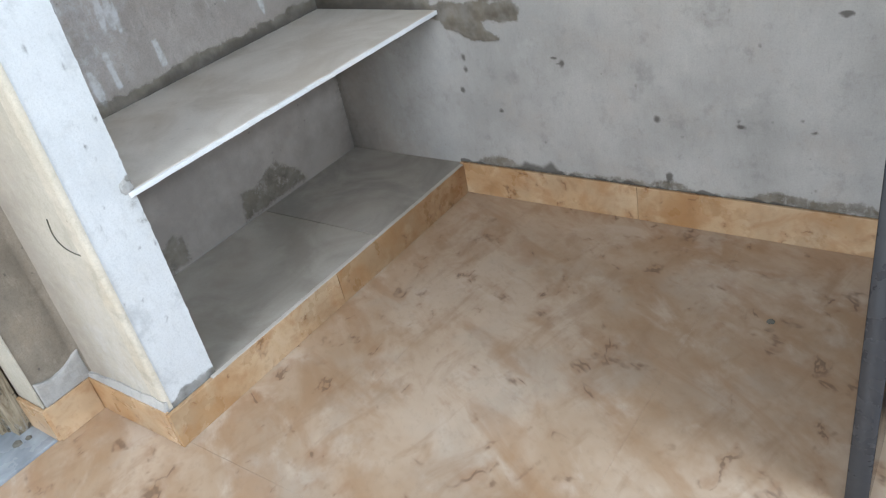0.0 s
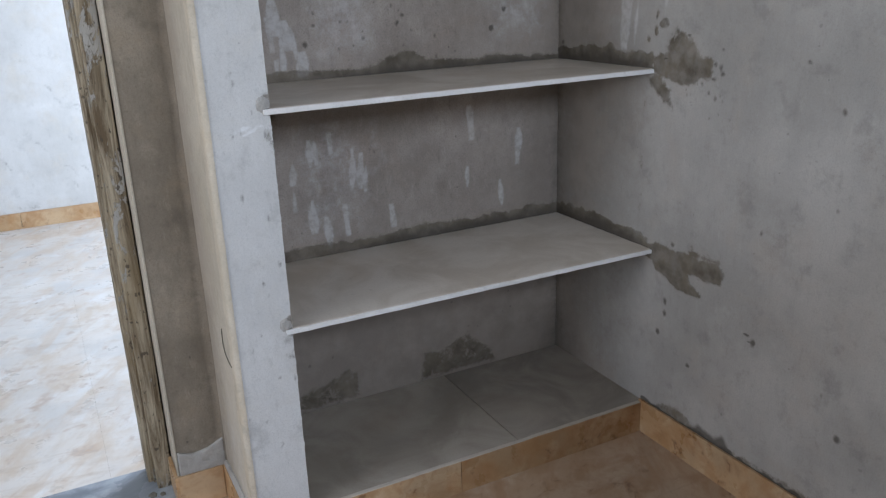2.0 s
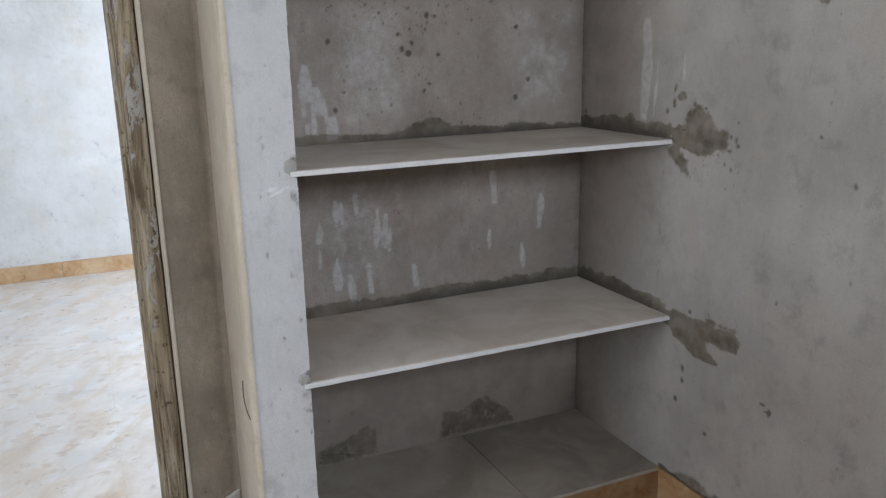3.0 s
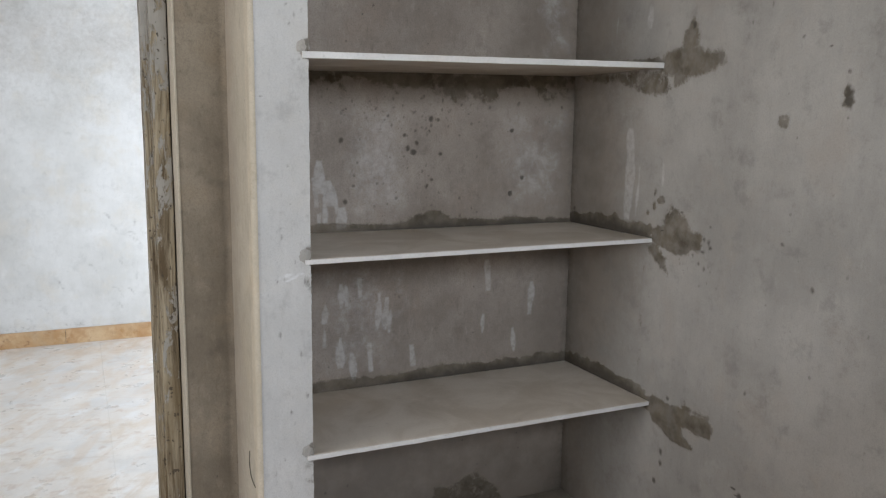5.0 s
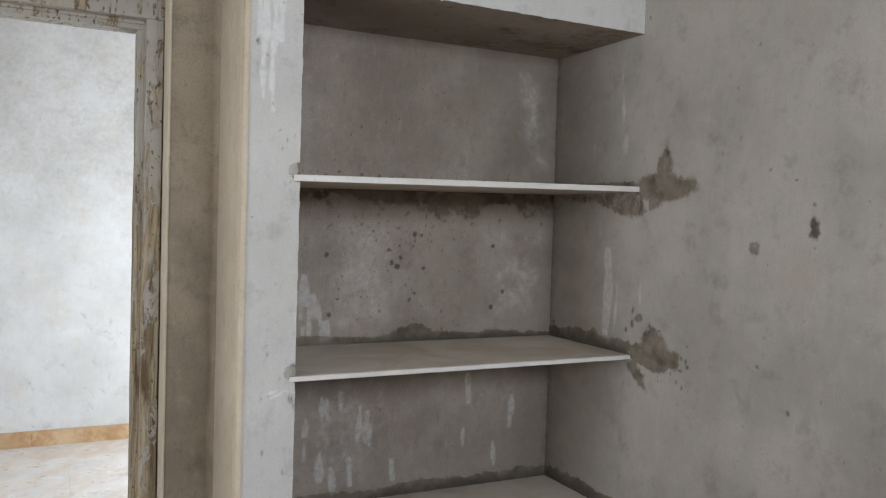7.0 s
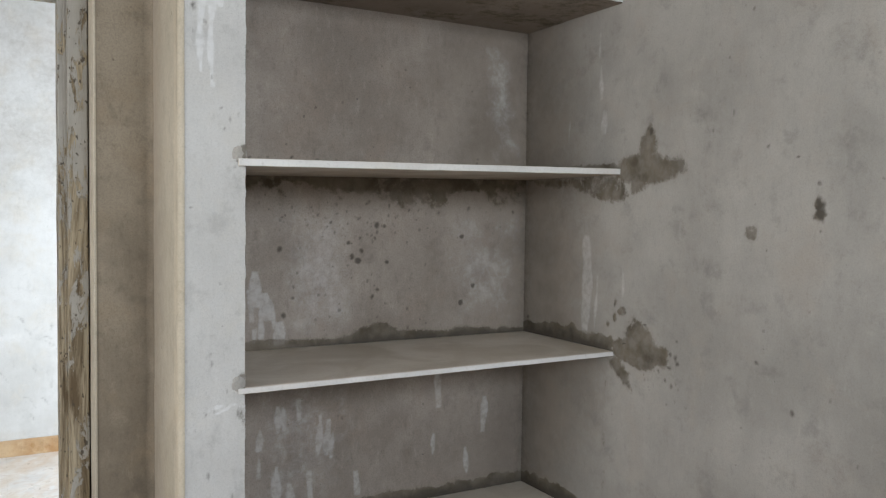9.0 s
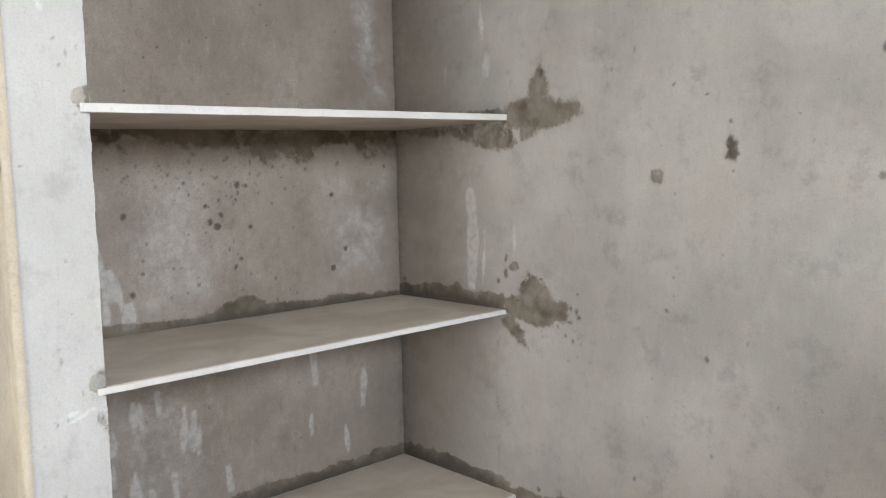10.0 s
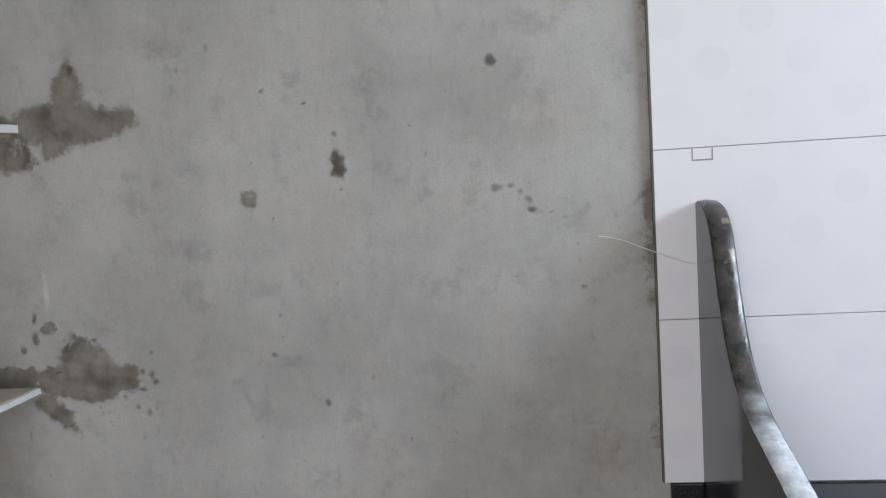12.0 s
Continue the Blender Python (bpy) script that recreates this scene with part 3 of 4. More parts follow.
def niche_marks(u, v):
    x, z = PX1 + u, v
    wob = soft_noise(x, z, 15.0) * 0.9 + soft_noise(x, z, 48.0) * 0.5
    damp_and_dark = np.zeros(u.shape)
    for (l, r, t), rise in zip(SHELVES, (0.040, 0.026, 0.012)):
        over = z - (l + t + (r - l) * (u / -PX1))
        damp_and_dark = np.maximum(damp_and_dark, level(rise * (0.5 + 0.5 * wob) - over, 0.014) * (over > -0.01))
    damp_and_dark = np.maximum(damp_and_dark, level(inside(x, z, [(-0.717, 1.096), (-0.597, 1.146), (-0.547, 1.162), (-0.506, 1.162), (-0.466, 1.137), (-0.295, 1.123), (-0.295, 1.098)]), 0.015))
    sag = [(-1.07, 1.60), (-1.0, 1.54), (-0.90, 1.56), (-0.863, 1.552), (-0.839, 1.513), (-0.816, 1.566), (-0.747, 1.567), (-0.729, 1.519), (-0.705, 1.560), (-0.669, 1.540), (-0.664, 1.498), (-0.646, 1.547), (-0.568, 1.552),
           (-0.488, 1.518), (-0.455, 1.496), (-0.402, 1.526), (-0.312, 1.494), (-0.290, 1.550), (-0.171, 1.565), (-0.112, 1.509), (-0.02, 1.526), (0.01, 1.62)]
    patchy = soft_noise(x, z, 19.0) * 0.7 + soft_noise(x, z, 43.0) * 0.5
    damp_and_dark = np.maximum(damp_and_dark, (0.25 + 0.36 * patchy + 0.22 * soft_noise(x, z, 85.0)) * (0.72 + 0.42 * np.clip((z - 1.50) / 0.09, 0, 1)) * level(inside(x, z, sag) + 0.008, 0.024))
    damp_and_dark = np.maximum(damp_and_dark, 0.62 * level(1.60 - 0.035 * patchy - z, -0.02) * (z < 1.6))
    damp_and_dark = np.maximum(damp_and_dark, 0.62 * level(inside(x, z, [(-0.538, 0.099), (-0.528, 0.214), (-0.463, 0.199), (-0.353, 0.250), (-0.322, 0.210), (-0.262, 0.161), (-0.242, 0.101)]), 0.02))
    damp_and_dark = np.maximum(damp_and_dark, 0.60 * level(inside(x, z, [(-0.975, 0.096), (-0.945, 0.166), (-0.865, 0.187), (-0.785, 0.227), (-0.744, 0.197), (-0.734, 0.098)]), 0.02))
    # dark brown patch below the middle shelf, next to the pillar
    damp_and_dark = np.maximum(damp_and_dark, 0.7 * level(inside(x, z, [(-1.069, 1.093), (-0.999, 1.094), (-0.898, 1.035), (-0.948, 0.984), (-1.069, 0.994)]), 0.03))
    # darker uneven line where the back meets the plain wall
    damp_and_dark = np.maximum(damp_and_dark, 0.4 * level(0.012 * (0.3 + soft_noise(z, z * 0 + 4, 8.0)) - (-x), 0.02))
    spots = [(-0.622, 1.362, 0.009, 1.1), (-0.603, 1.349, 0.011, 1.0), (-0.591, 1.379, 0.006, 1.2), (-0.635, 1.337, 0.004, 1.0), (-0.542, 1.456, 0.009, 1.2), (-0.517, 1.453, 0.006, 1.0), (-0.509, 1.344, 0.008, 1.0),
             (-0.557, 1.242, 0.007, 1.4), (-0.539, 1.261, 0.008, 1.0), (-0.831, 1.198, 0.009, 1.2), (-0.804, 1.245, 0.007, 0.6), (-0.632, 1.402, 0.008, 0.9), (-0.843, 1.385, 0.008, 1.3)]
    spots += [(-0.246, 1.211, 0.010, 1.0), (-0.245, 1.421, 0.009, 1.0), (-0.201, 1.264, 0.008, 1.0), (-0.547, 1.416, 0.005, 1.0), (-0.558, 1.426, 0.004, 1.2)]
    dice = random.Random(9)
    for _ in range(120):
        spots.append((min(-0.02, dice.gauss(-0.62, 0.23)), min(1.58, 1.5 - abs(dice.gauss(0, 0.05)) + dice.uniform(-0.02, 0.03)), dice.uniform(0.0015, 0.0045), dice.uniform(0.7, 1.7)))
    for _ in range(34):
        spots.append((dice.gauss(-0.62, 0.12), dice.uniform(1.14, 1.45), dice.uniform(0.002, 0.0045), dice.uniform(0.7, 1.8)))
    for _ in range(60):
        spots.append((dice.uniform(-1.0, -0.05), dice.uniform(0.15, 2.05), dice.uniform(0.002, 0.004), dice.uniform(0.7, 1.8)))
    for _ in range(40):
        spots.append((dice.uniform(-1.0, -0.02), 1.637 + abs(dice.gauss(0, 0.008)), dice.uniform(0.002, 0.006), dice.uniform(0.7, 1.5)))
    grime_and_dark = blots(x, z, spots, 0.005) * 0.8
    for l, r, t in SHELVES[:2]:
        over = z - (l + t + (r - l) * (u / -PX1))
        grime_and_dark = np.maximum(grime_and_dark, 0.82 * level(0.008 + 0.020 * wob - over, 0.022) * (over > -0.01) * np.clip((x + 0.95) / 0.3, 0.3, 1))
    # darker over the last 10 cm to the plain wall
    grime_and_dark = np.maximum(grime_and_dark, 0.42 * level(0.05 + x, 0.05))
    lime = streaks(x, z, [(-0.901, 0.875, 0.06, 0.008), (-0.849, 0.940, 0.08, 0.008), (-0.832, 0.935, 0.07, 0.006), (-0.786, 0.951, 0.06, 0.008), (-0.722, 0.901, 0.12, 0.008), (-0.696, 0.886, 0.11, 0.010), (-0.681, 0.846, 0.08, 0.006),
                          (-0.845, 0.766, 0.10, 0.008), (-0.857, 0.736, 0.07, 0.005), (-0.809, 0.711, 0.10, 0.010), (-0.749, 0.741, 0.10, 0.008), (-0.602, 0.717, 0.075, 0.010)])
    lime = np.maximum(lime, 0.8 * streaks(x, z, [(-0.327, 0.988, 0.11, 0.011), (-0.218, 0.740, 0.09, 0.008), (-0.337, 0.799, 0.07, 0.006), (-0.897, 0.795, 0.06, 0.006), (-0.154, 0.900, 0.12, 0.012)]))
    lime = np.maximum(lime, streaks(x, z, [(-0.909, 1.324, 0.10, 0.014), (-0.924, 1.274, 0.09, 0.008), (-0.884, 1.264, 0.08, 0.014), (-0.874, 1.244, 0.06, 0.012), (-0.899, 1.214, 0.08, 0.007), (-0.863, 1.210, 0.05, 0.006), (-0.846, 1.180, 0.065, 0.015), (-0.918, 1.164, 0.04, 0.004)]))
    patch = level(inside(x, z, [(-0.168, 2.027), (-0.067, 2.048), (-0.046, 1.878), (-0.036, 1.699), (-0.116, 1.658), (-0.147, 1.838)]), 0.05)
    lime = np.maximum(lime, 0.5 * patch + 0.3 * patch * (soft_noise(x, z, 30.0) - 0.4))
    lime = np.maximum(lime, 0.50 * level(inside(x, z, [(-0.85, 1.48), (-0.64, 1.50), (-0.62, 1.15), (-0.80, 1.14)]), 0.07))
    lime = np.maximum(lime, (0.22 + 0.34 * patchy) * level(inside(x, z, [(-0.32, 1.50), (-0.02, 1.50), (-0.03, 1.16), (-0.26, 1.14)]), 0.07))
    lime = np.maximum(lime, 0.42 * level(inside(x, z, [(-0.92, 0.98), (-0.62, 1.0), (-0.62, 0.66), (-0.92, 0.64)]), 0.09))
    # shade at the back's wall end and lowest bay, painted as browner plaster
    bare_and_shade = 0.8 * level(x + 0.30 + 0.30 * (soft_noise(x, z, 4.0) - 0.5), 0.25)
    bare_and_shade = np.maximum(bare_and_shade, 0.9 * level(x + 0.09 + 0.06 * (soft_noise(x, z, 7.0) - 0.5), 0.09))
    bare_and_shade = np.maximum(bare_and_shade, level(0.62 - z + 0.1 * (soft_noise(x, z, 5.0) - 0.5), 0.08))
    return {"damp_and_dark": damp_and_dark, "grime_and_dark": grime_and_dark, "lime": lime, "bare_and_shade": bare_and_shade}


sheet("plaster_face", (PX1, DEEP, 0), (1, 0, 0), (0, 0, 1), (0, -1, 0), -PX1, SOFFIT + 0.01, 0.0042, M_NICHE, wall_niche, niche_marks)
part("loft_back", box(PX1, 0, DEEP, DEEP + 0.004, SOFFIT + 0.01, HIGH), M_PLAIN, wall_niche)



def cove(cx, cy, r, z0, z1, quarter):
    """A concave quarter-round of plaster up an inside corner; quarter is the angle at which its arc starts, in degrees."""
    bm = bmesh.new()
    rows = []
    for i in range(81):
        z = z0 + (z1 - z0) * i / 80
        s = r * (1 + 0.35 * noise.noise(Vector((cx * 3, cy * 3, z * 6))))
        rows.append([bm.verts.new((cx + s * (a + math.cos(radians(quarter + 15 * n))), cy + s * (b + math.sin(radians(quarter + 15 * n))), z))
                     for n in range(7) for a, b in [(-math.copysign(1, math.cos(radians(quarter + 45))), -math.copysign(1, math.sin(radians(quarter + 45))))]])
    for lo, hi in zip(rows, rows[1:]):
        for n in range(6):
            bm.faces.new((lo[n], lo[n + 1], hi[n + 1], hi[n]))
    for f in bm.faces:
        f.smooth = True
    return bm


pillar = structure("pillar", box(PX0 + 0.004, PX1 - 0.004, 0.004, DEEP + 0.004, 0, HIGH), M_PILLAR, "limewashed plaster pillar beside the niche")


def pillar_marks(u, v):
    x, z = PX0 + ROUND + u, v
    damp_and_dark = np.zeros(u.shape)
    for l, r, t in SHELVES:
        damp_and_dark = np.maximum(damp_and_dark, 0.85 * level(0.020 - np.hypot((x - PX1) * 0.9, (z - l - 0.022) * 0.75), 0.008))
        damp_and_dark = np.maximum(damp_and_dark, 0.40 * level(0.05 - np.hypot((x - PX1) * 1.3, (z - l + 0.03) * 0.6), 0.03))
    damp_and_dark = np.maximum(damp_and_dark, 0.9 * level(0.008 + 0.022 * soft_noise(x, z, 30.0) - (z - 0.1), 0.010))
    dice = random.Random(2)
    spots = [(dice.uniform(PX0, PX1), dice.uniform(0.15, 2.1), dice.uniform(0.002, 0.004), dice.uniform(0.8, 3)) for _ in range(60)]
    lime = streaks(x, z, [(-1.160, 2.183, 0.40, 0.007), (-1.138, 2.184, 0.43, 0.006), (-1.176, 2.183, 0.25, 0.006), (-1.122, 2.184, 0.26, 0.006), (-1.105, 2.184, 0.14, 0.005), (-1.191, 2.183, 0.16, 0.006)], 0.003)
    lime = np.maximum(lime, blots(x, z, [(dice.gauss(-1.11, 0.022), dice.gauss(1.063, 0.005), dice.uniform(0.003, 0.006), 0.6) for _ in range(24)], 0.003))
    return {"damp_and_dark": damp_and_dark, "grime_and_dark": blots(x, z, spots) * 0.75, "lime": lime}


def side_marks(u, v):
    y, z = WY - u, v
    # browner towards the door wall, whiter low down
    return {"bare_and_shade": 0.62 * level(y - 0.15 - 0.08 * (soft_noise(y, z, 4.0) - 0.5), 0.15), "lime": 0.45 * level(0.09 - np.abs(y - 0.10) + 0.05 * soft_noise(y, z, 7.0), 0.06) * np.clip((0.7 - z) / 0.4, 0, 1)}


def bullnose(cx, cy, r, z0, z1, steps=150):
    """A convex quarter-round edge facing -x and -y, a little uneven up its height."""
    bm = bmesh.new()
    rows = []
    for i in range(steps + 1):
        z = z0 + (z1 - z0) * i / steps
        s = r * (1 + 0.05 * noise.noise(Vector((z * 9, 2.0, 0))) + 0.05 * noise.noise(Vector((z * 40, 5.0, 0))))
        rows.append([bm.verts.new((cx + s * math.cos(radians(180 + 15 * n)), cy + s * math.sin(radians(180 + 15 * n)), z)) for n in range(7)])
    for lo, hi in zip(rows, rows[1:]):
        for n in range(6):
            bm.faces.new((lo[n], lo[n + 1], hi[n + 1], hi[n]))
    for f in bm.faces:
        f.smooth = True
    return bm


sheet("plaster_face", (PX0 + ROUND, 0, 0), (1, 0, 0), (0, 0, 1), (0, -1, 0), PX1 - PX0 - ROUND, HIGH, 0.0055, M_PILLAR, pillar, pillar_marks, ragged=0.0035)
sheet("side_face", (PX0, WY, 0), (0, -1, 0), (0, 0, 1), (-1, 0, 0), WY - ROUND, HIGH, 0.012, M_CREAM, pillar, side_marks)
part("rounded_edge", bullnose(PX0 + ROUND, ROUND, ROUND + 0.0013, 0.098, HIGH), M_YELLOW, pillar, "yellowed rounded outer edge")
sheet("edge_wash", (PX0 - 0.0012, 0.045, 0.1), (0, -1, 0), (0, 0, 1), (-1, 0, 0), 0.045 - ROUND, HIGH - 0.1, 0.008, M_YELLOW, pillar, None, ragged=0.012)
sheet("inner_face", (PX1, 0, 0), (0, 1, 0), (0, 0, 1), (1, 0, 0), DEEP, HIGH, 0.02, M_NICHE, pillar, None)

lintel = structure("lintel", box(PX1, 0, 0.004, DEEP, SOFFIT + 0.004, 2.235), M_PILLAR, "limewashed concrete lintel slab over the niche")
sheet("plaster_face", (PX1, 0, SOFFIT), (1, 0, 0), (0, 0, 1), (0, -1, 0), -PX1, 0.137, 0.0055, M_PILLAR, lintel, None, ragged=0.004)


def soffit_marks(u, v):
    return {"damp_and_dark": 0.05 + 0.36 * soft_noise(u, v, 9.0) + 0.22 * soft_noise(u, v, 31.0), "bare_and_shade": 0.5 + 0 * u}


sheet("soffit_face", (PX1, 0, SOFFIT), (1, 0, 0), (0, 1, 0), (0, 0, -1), -PX1, DEEP, 0.011, M_NICHE, lintel, soffit_marks, 0.003)
plinth = structure("plinth", box(PX1, 0, 0.0, DEEP, 0, 0.082), M_MORTAR, "low plinth under the niche")

# ---- door wall ----
wall_door = structure("wall_door", box(JX, PX0 + 0.004, WY + 0.004, WB, 0, HIGH), M_RAW, "brown raw-plastered wall beside the doorway")
sheet("plaster_face", (JX, WY, 0), (1, 0, 0), (0, 0, 1), (0, -1, 0), PX0 - JX, HIGH, 0.02, M_RAW, wall_door, None)
HEAD_Z = 2.096
part("lintel_block", box(-2.46, JX, WY, WB, HEAD_Z, HIGH), M_RAW, wall_door)
part("wall_block", box(WEST, -2.46, WY, WB, 0, HIGH), M_RAW, wall_door)
sheet("reveal_face", (JX - 0.001, WY, 0.0), (0, 1, 0), (0, 0, 1), (-1, 0, 0), FY0 - WY + 0.002, HEAD_Z, 0.012, M_CREAM, wall_door, None)
part("corner_bead", box(JX - 0.003, JX + 0.003, WY - 0.002, WY + 0.006, 0.1, HEAD_Z, 0.002), M_CREAM, wall_door, "pale plaster bead on the reveal's edge")
part("corner_cove", cove(PX0 + 0.001, WY - 0.001, 0.018, 0.101, HIGH, 0), M_RAW, wall_door, "rounded inside corner beside the pillar")
patch_bm = bmesh.new()
box(JX + 0.004, PX0 - 0.002, WY - 0.009, WY + 0.004, 0.1, 0.155, 0.004, patch_bm)
bmesh.ops.subdivide_edges(patch_bm, edges=patch_bm.edges[:], cuts=5, use_grid_fill=True)
for v in patch_bm.verts:
    if v.co.z > 0.13:
        v.co.z += 0.03 * noise.noise(v.co * 14) + (v.co.x - JX) * 0.16
    v.co.y += 0.004 * noise.noise(v.co * 40)
part("mortar_patch", patch_bm, M_WALL, wall_door, "grey mortar fill above the skirting")

# ---- outer walls, ceilings ----
wall_south = structure("wall_south", box(WEST, 0.0, SOUTH - 0.2, SOUTH, 0, 1.0), M_PLAIN, "plain plastered kitchen wall with a window opening")
for x0, x1, z0, z1 in ((WEST, -1.75, 1.0, HIGH), (-0.25, 0.0, 1.0, HIGH), (-1.75, -0.25, 2.4, HIGH)):
    part("wall_block", box(x0, x1, SOUTH - 0.2, SOUTH, z0, z1), M_PLAIN, wall_south)
wall_west = structure("wall_west", box(WEST - 0.2, WEST, 0.0, WB, 0, HIGH), M_PLAIN, "plain plastered wall with a door opening")
part("wall_block", box(WEST - 0.2, WEST, SOUTH - 0.2, -1.25, 0, HIGH), M_PLAIN, wall_west)
part("wall_block", box(WEST - 0.2, WEST, -1.25, 0.0, 2.2, HIGH), M_PLAIN, wall_west)
structure("ceiling", box(WEST - 0.2, 0.2, SOUTH - 0.2, WB, HIGH, HIGH + 0.15), M_PLAIN, "plain plastered ceiling")
structure("ceiling_hall", box(HALL_W - 0.2, HALL_E + 0.2, WB, HALL_N + 0.2, HIGH, HIGH + 0.15), M_PLAIN, "plain plastered ceiling")
wall_hall = structure("wall_hall_north", box(HALL_W, HALL_E, HALL_N + 0.004, HALL_N + 0.2, 0, HIGH), M_HALL, "pale plastered wall of the next room")


def hall_marks(u, v):
    x, z = HALL_W + u, v
    dice = random.Random(6)
    spots = [(dice.uniform(-3, -0.6), dice.uniform(0.2, 1.6), dice.uniform(0.008, 0.02), dice.choice((0.3, 0.5, 2.0))) for _ in range(40)]
    damp_and_dark = 0.3 * level(soft_noise(x, z, 2.2) * 0.6 + soft_noise(x, z, 6.0) * 0.4 - 0.5 + (z - 1.5) * 0.1, 0.25)
    # browner tone growing from 1.2 m upwards
    damp_and_dark = np.maximum(damp_and_dark, (0.12 + 0.16 * soft_noise(x, z, 5.0)) * np.clip((z - 1.2) / 0.6, 0, 1))
    damp_and_dark = np.maximum(damp_and_dark, 0.55 * level(0.07 * soft_noise(x, x * 0, 6.0) + 0.02 - (z - 0.1), 0.04))
    # more brown mixed in above 1.25 m, unevenly
    bare_and_shade = 0.30 * np.clip((z - 1.25) / 0.5, 0, 1) * (0.55 + 0.8 * soft_noise(x, z, 3.5))
    scuffs = []
    for _ in range(26):
        a, b, run = dice.uniform(-2.6, -0.7), dice.uniform(0.16, 0.9), dice.uniform(0.02, 0.07)
        scuffs += [(a + run * s / 6, b - run * 1.2 * (s / 6) ** 2, 0.012, 0.8) for s in range(7)]
    grime_and_dark = np.maximum(blots(x, z, spots, 0.012) * 0.4, 0.46 * blots(x, z, scuffs, 0.012))
    return {"damp_and_dark": damp_and_dark * 0.6, "grime_and_dark": grime_and_dark, "bare_and_shade": bare_and_shade}


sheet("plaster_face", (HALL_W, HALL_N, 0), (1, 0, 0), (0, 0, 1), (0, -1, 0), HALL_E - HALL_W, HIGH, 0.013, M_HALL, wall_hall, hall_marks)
structure("wall_hall_west", box(HALL_W - 0.2, HALL_W, WB, HALL_N, 0, HIGH), M_HALL, "pale plastered wall of the next room")
wall_he = structure("wall_hall_east", box(HALL_E, HALL_E + 0.2, WB, HALL_N, 0, 0.6), M_HALL, "pale plastered wall with a window opening")
for y0, y1, z0, z1 in ((WB, 1.3, 0.6, HIGH), (3.1, HALL_N, 0.6, HIGH), (1.3, 3.1, 2.4, HIGH)):
    part("wall_block", box(HALL_E, HALL_E + 0.2, y0, y1, z0, z1), M_HALL, wall_he)
structure("wall_hall_south", box(HALL_W, WEST, WB - 0.24, WB, 0, HIGH), M_HALL, "pale plastered wall of the next room")
structure("wall_hall_corner", box(0.2, HALL_E, WB - 0.24, WB, 0, HIGH), M_HALL, "pale plastered wall of the next room")

# ---- door frame and threshold ----
door_frame = tagged(new("door_frame"), "weathered timber door frame with peeling grey paint, no door", "door frame")


def jamb(x_wall, into):
    """A rebated upright: the shallow face towards the kitchen, the deeper stop behind."""
    bm = bmesh.new()
    a, b, c = x_wall, x_wall + into * 0.045, x_wall + into * 0.064
    box(min(a, b), max(a, b), FY0, FYM, 0.0, 2.036, 0.003, bm)
    box(min(a, c), max(a, c), FYM + 0.004, FY1, 0.0, 2.013, 0.003, bm)
    box(min(a, b + into * 0.006), max(a, b + into * 0.006), FYM - 0.004, FYM + 0.006, 0.0, 2.03, 0.002, bm)
    bmesh.ops.subdivide_edges(bm, edges=[e for e in bm.edges if e.calc_length() > 1], cuts=60, use_grid_fill=True)
    for v in bm.verts:
        v.co.x += 0.0016 * noise.noise(Vector((v.co.x * 30, v.co.y * 30, v.co.z * 7)))
        v.co.y += 0.0016 * noise.noise(Vector((v.co.x * 30, v.co.y * 30 + 9, v.co.z * 9)))
    return bm


part("jamb", jamb(JX - 0.004, -1), M_TIMBER, door_frame)
part("jamb", jamb(-2.454, 1), M_TIMBER, door_frame)
head_bm = box(-2.46, JX, FY0, FYM, 2.036, HEAD_Z, 0.003)
box(-2.46, JX, FYM + 0.004, FY1, 2.013, HEAD_Z, 0.003, head_bm)
box(-2.40, JX - 0.05, FYM - 0.004, FYM + 0.006, 2.027, 2.05, 0.002, head_bm)
part("head", head_bm, M_TIMBER, door_frame, "head with most of its grey paint left")
tagged(part("threshold", box(-2.46, JX - 0.001, WY + 0.004, WB, -0.012, 0.006, 0.002), M_SILL), "blue-grey marble threshold strip in the doorway", "threshold")

# ---- shelves ----
SLANT = (-0.010, 0.016, 0.002)     # how far each front edge runs back towards the wall
for n, (l, r, t) in enumerate(SHELVES):
    shelf = tagged(new("shelf"), "dusty white marble shelf slab built into the niche", "shelf", "niche shelves")
    shelf.location = (0, 0, l)
    x0, x1 = PX1 - 0.016, 0.0
    bm = box(x0, x1, -0.001, DEEP, 0, t, 0.0015)
    edge = box(x0, x1, -0.007, -0.001, 0.0, t - 0.001, 0.0015)
    for b in (bm, edge):
        bmesh.ops.subdivide_edges(b, edges=[e for e in b.edges if e.calc_length() > 0.8], cuts=90, use_grid_fill=True)
        for v in b.verts:
            v.co.z += (r - l) * (v.co.x - x0) / (x1 - x0)
            if v.co.y < 0.01:
                v.co.y += SLANT[n] * (v.co.x - x0) / (x1 - x0)
                v.co.y += 0.0016 * noise.noise(Vector((v.co.x * 16, n * 7.0, v.co.z * 30))) + 0.004 * max(0, noise.noise(Vector((v.co.x * 45, n * 3.0 + 4, 0))) - 0.45)
                v.co.z += 0.0007 * noise.noise(Vector((v.co.x * 25, n * 5.0, 1.0)))
    part("slab", bm, M_SHELF, shelf)
    part("front_edge", edge, M_EDGE, shelf, "sawn pale front edge with small chips")

for x0, x1, mat, text in ((PX1, -0.452, M_BASE_PALE, "pale dusty stone slab on the niche floor"), (-0.449, 0.0, M_BASE, "darker grey stone slab on the niche floor")):
    tagged(part("base_slab", box(x0, x1, -0.004, DEEP - 0.002, 0.082, 0.101, 0.0015), mat), text, "stone slab", "niche floor slabs")

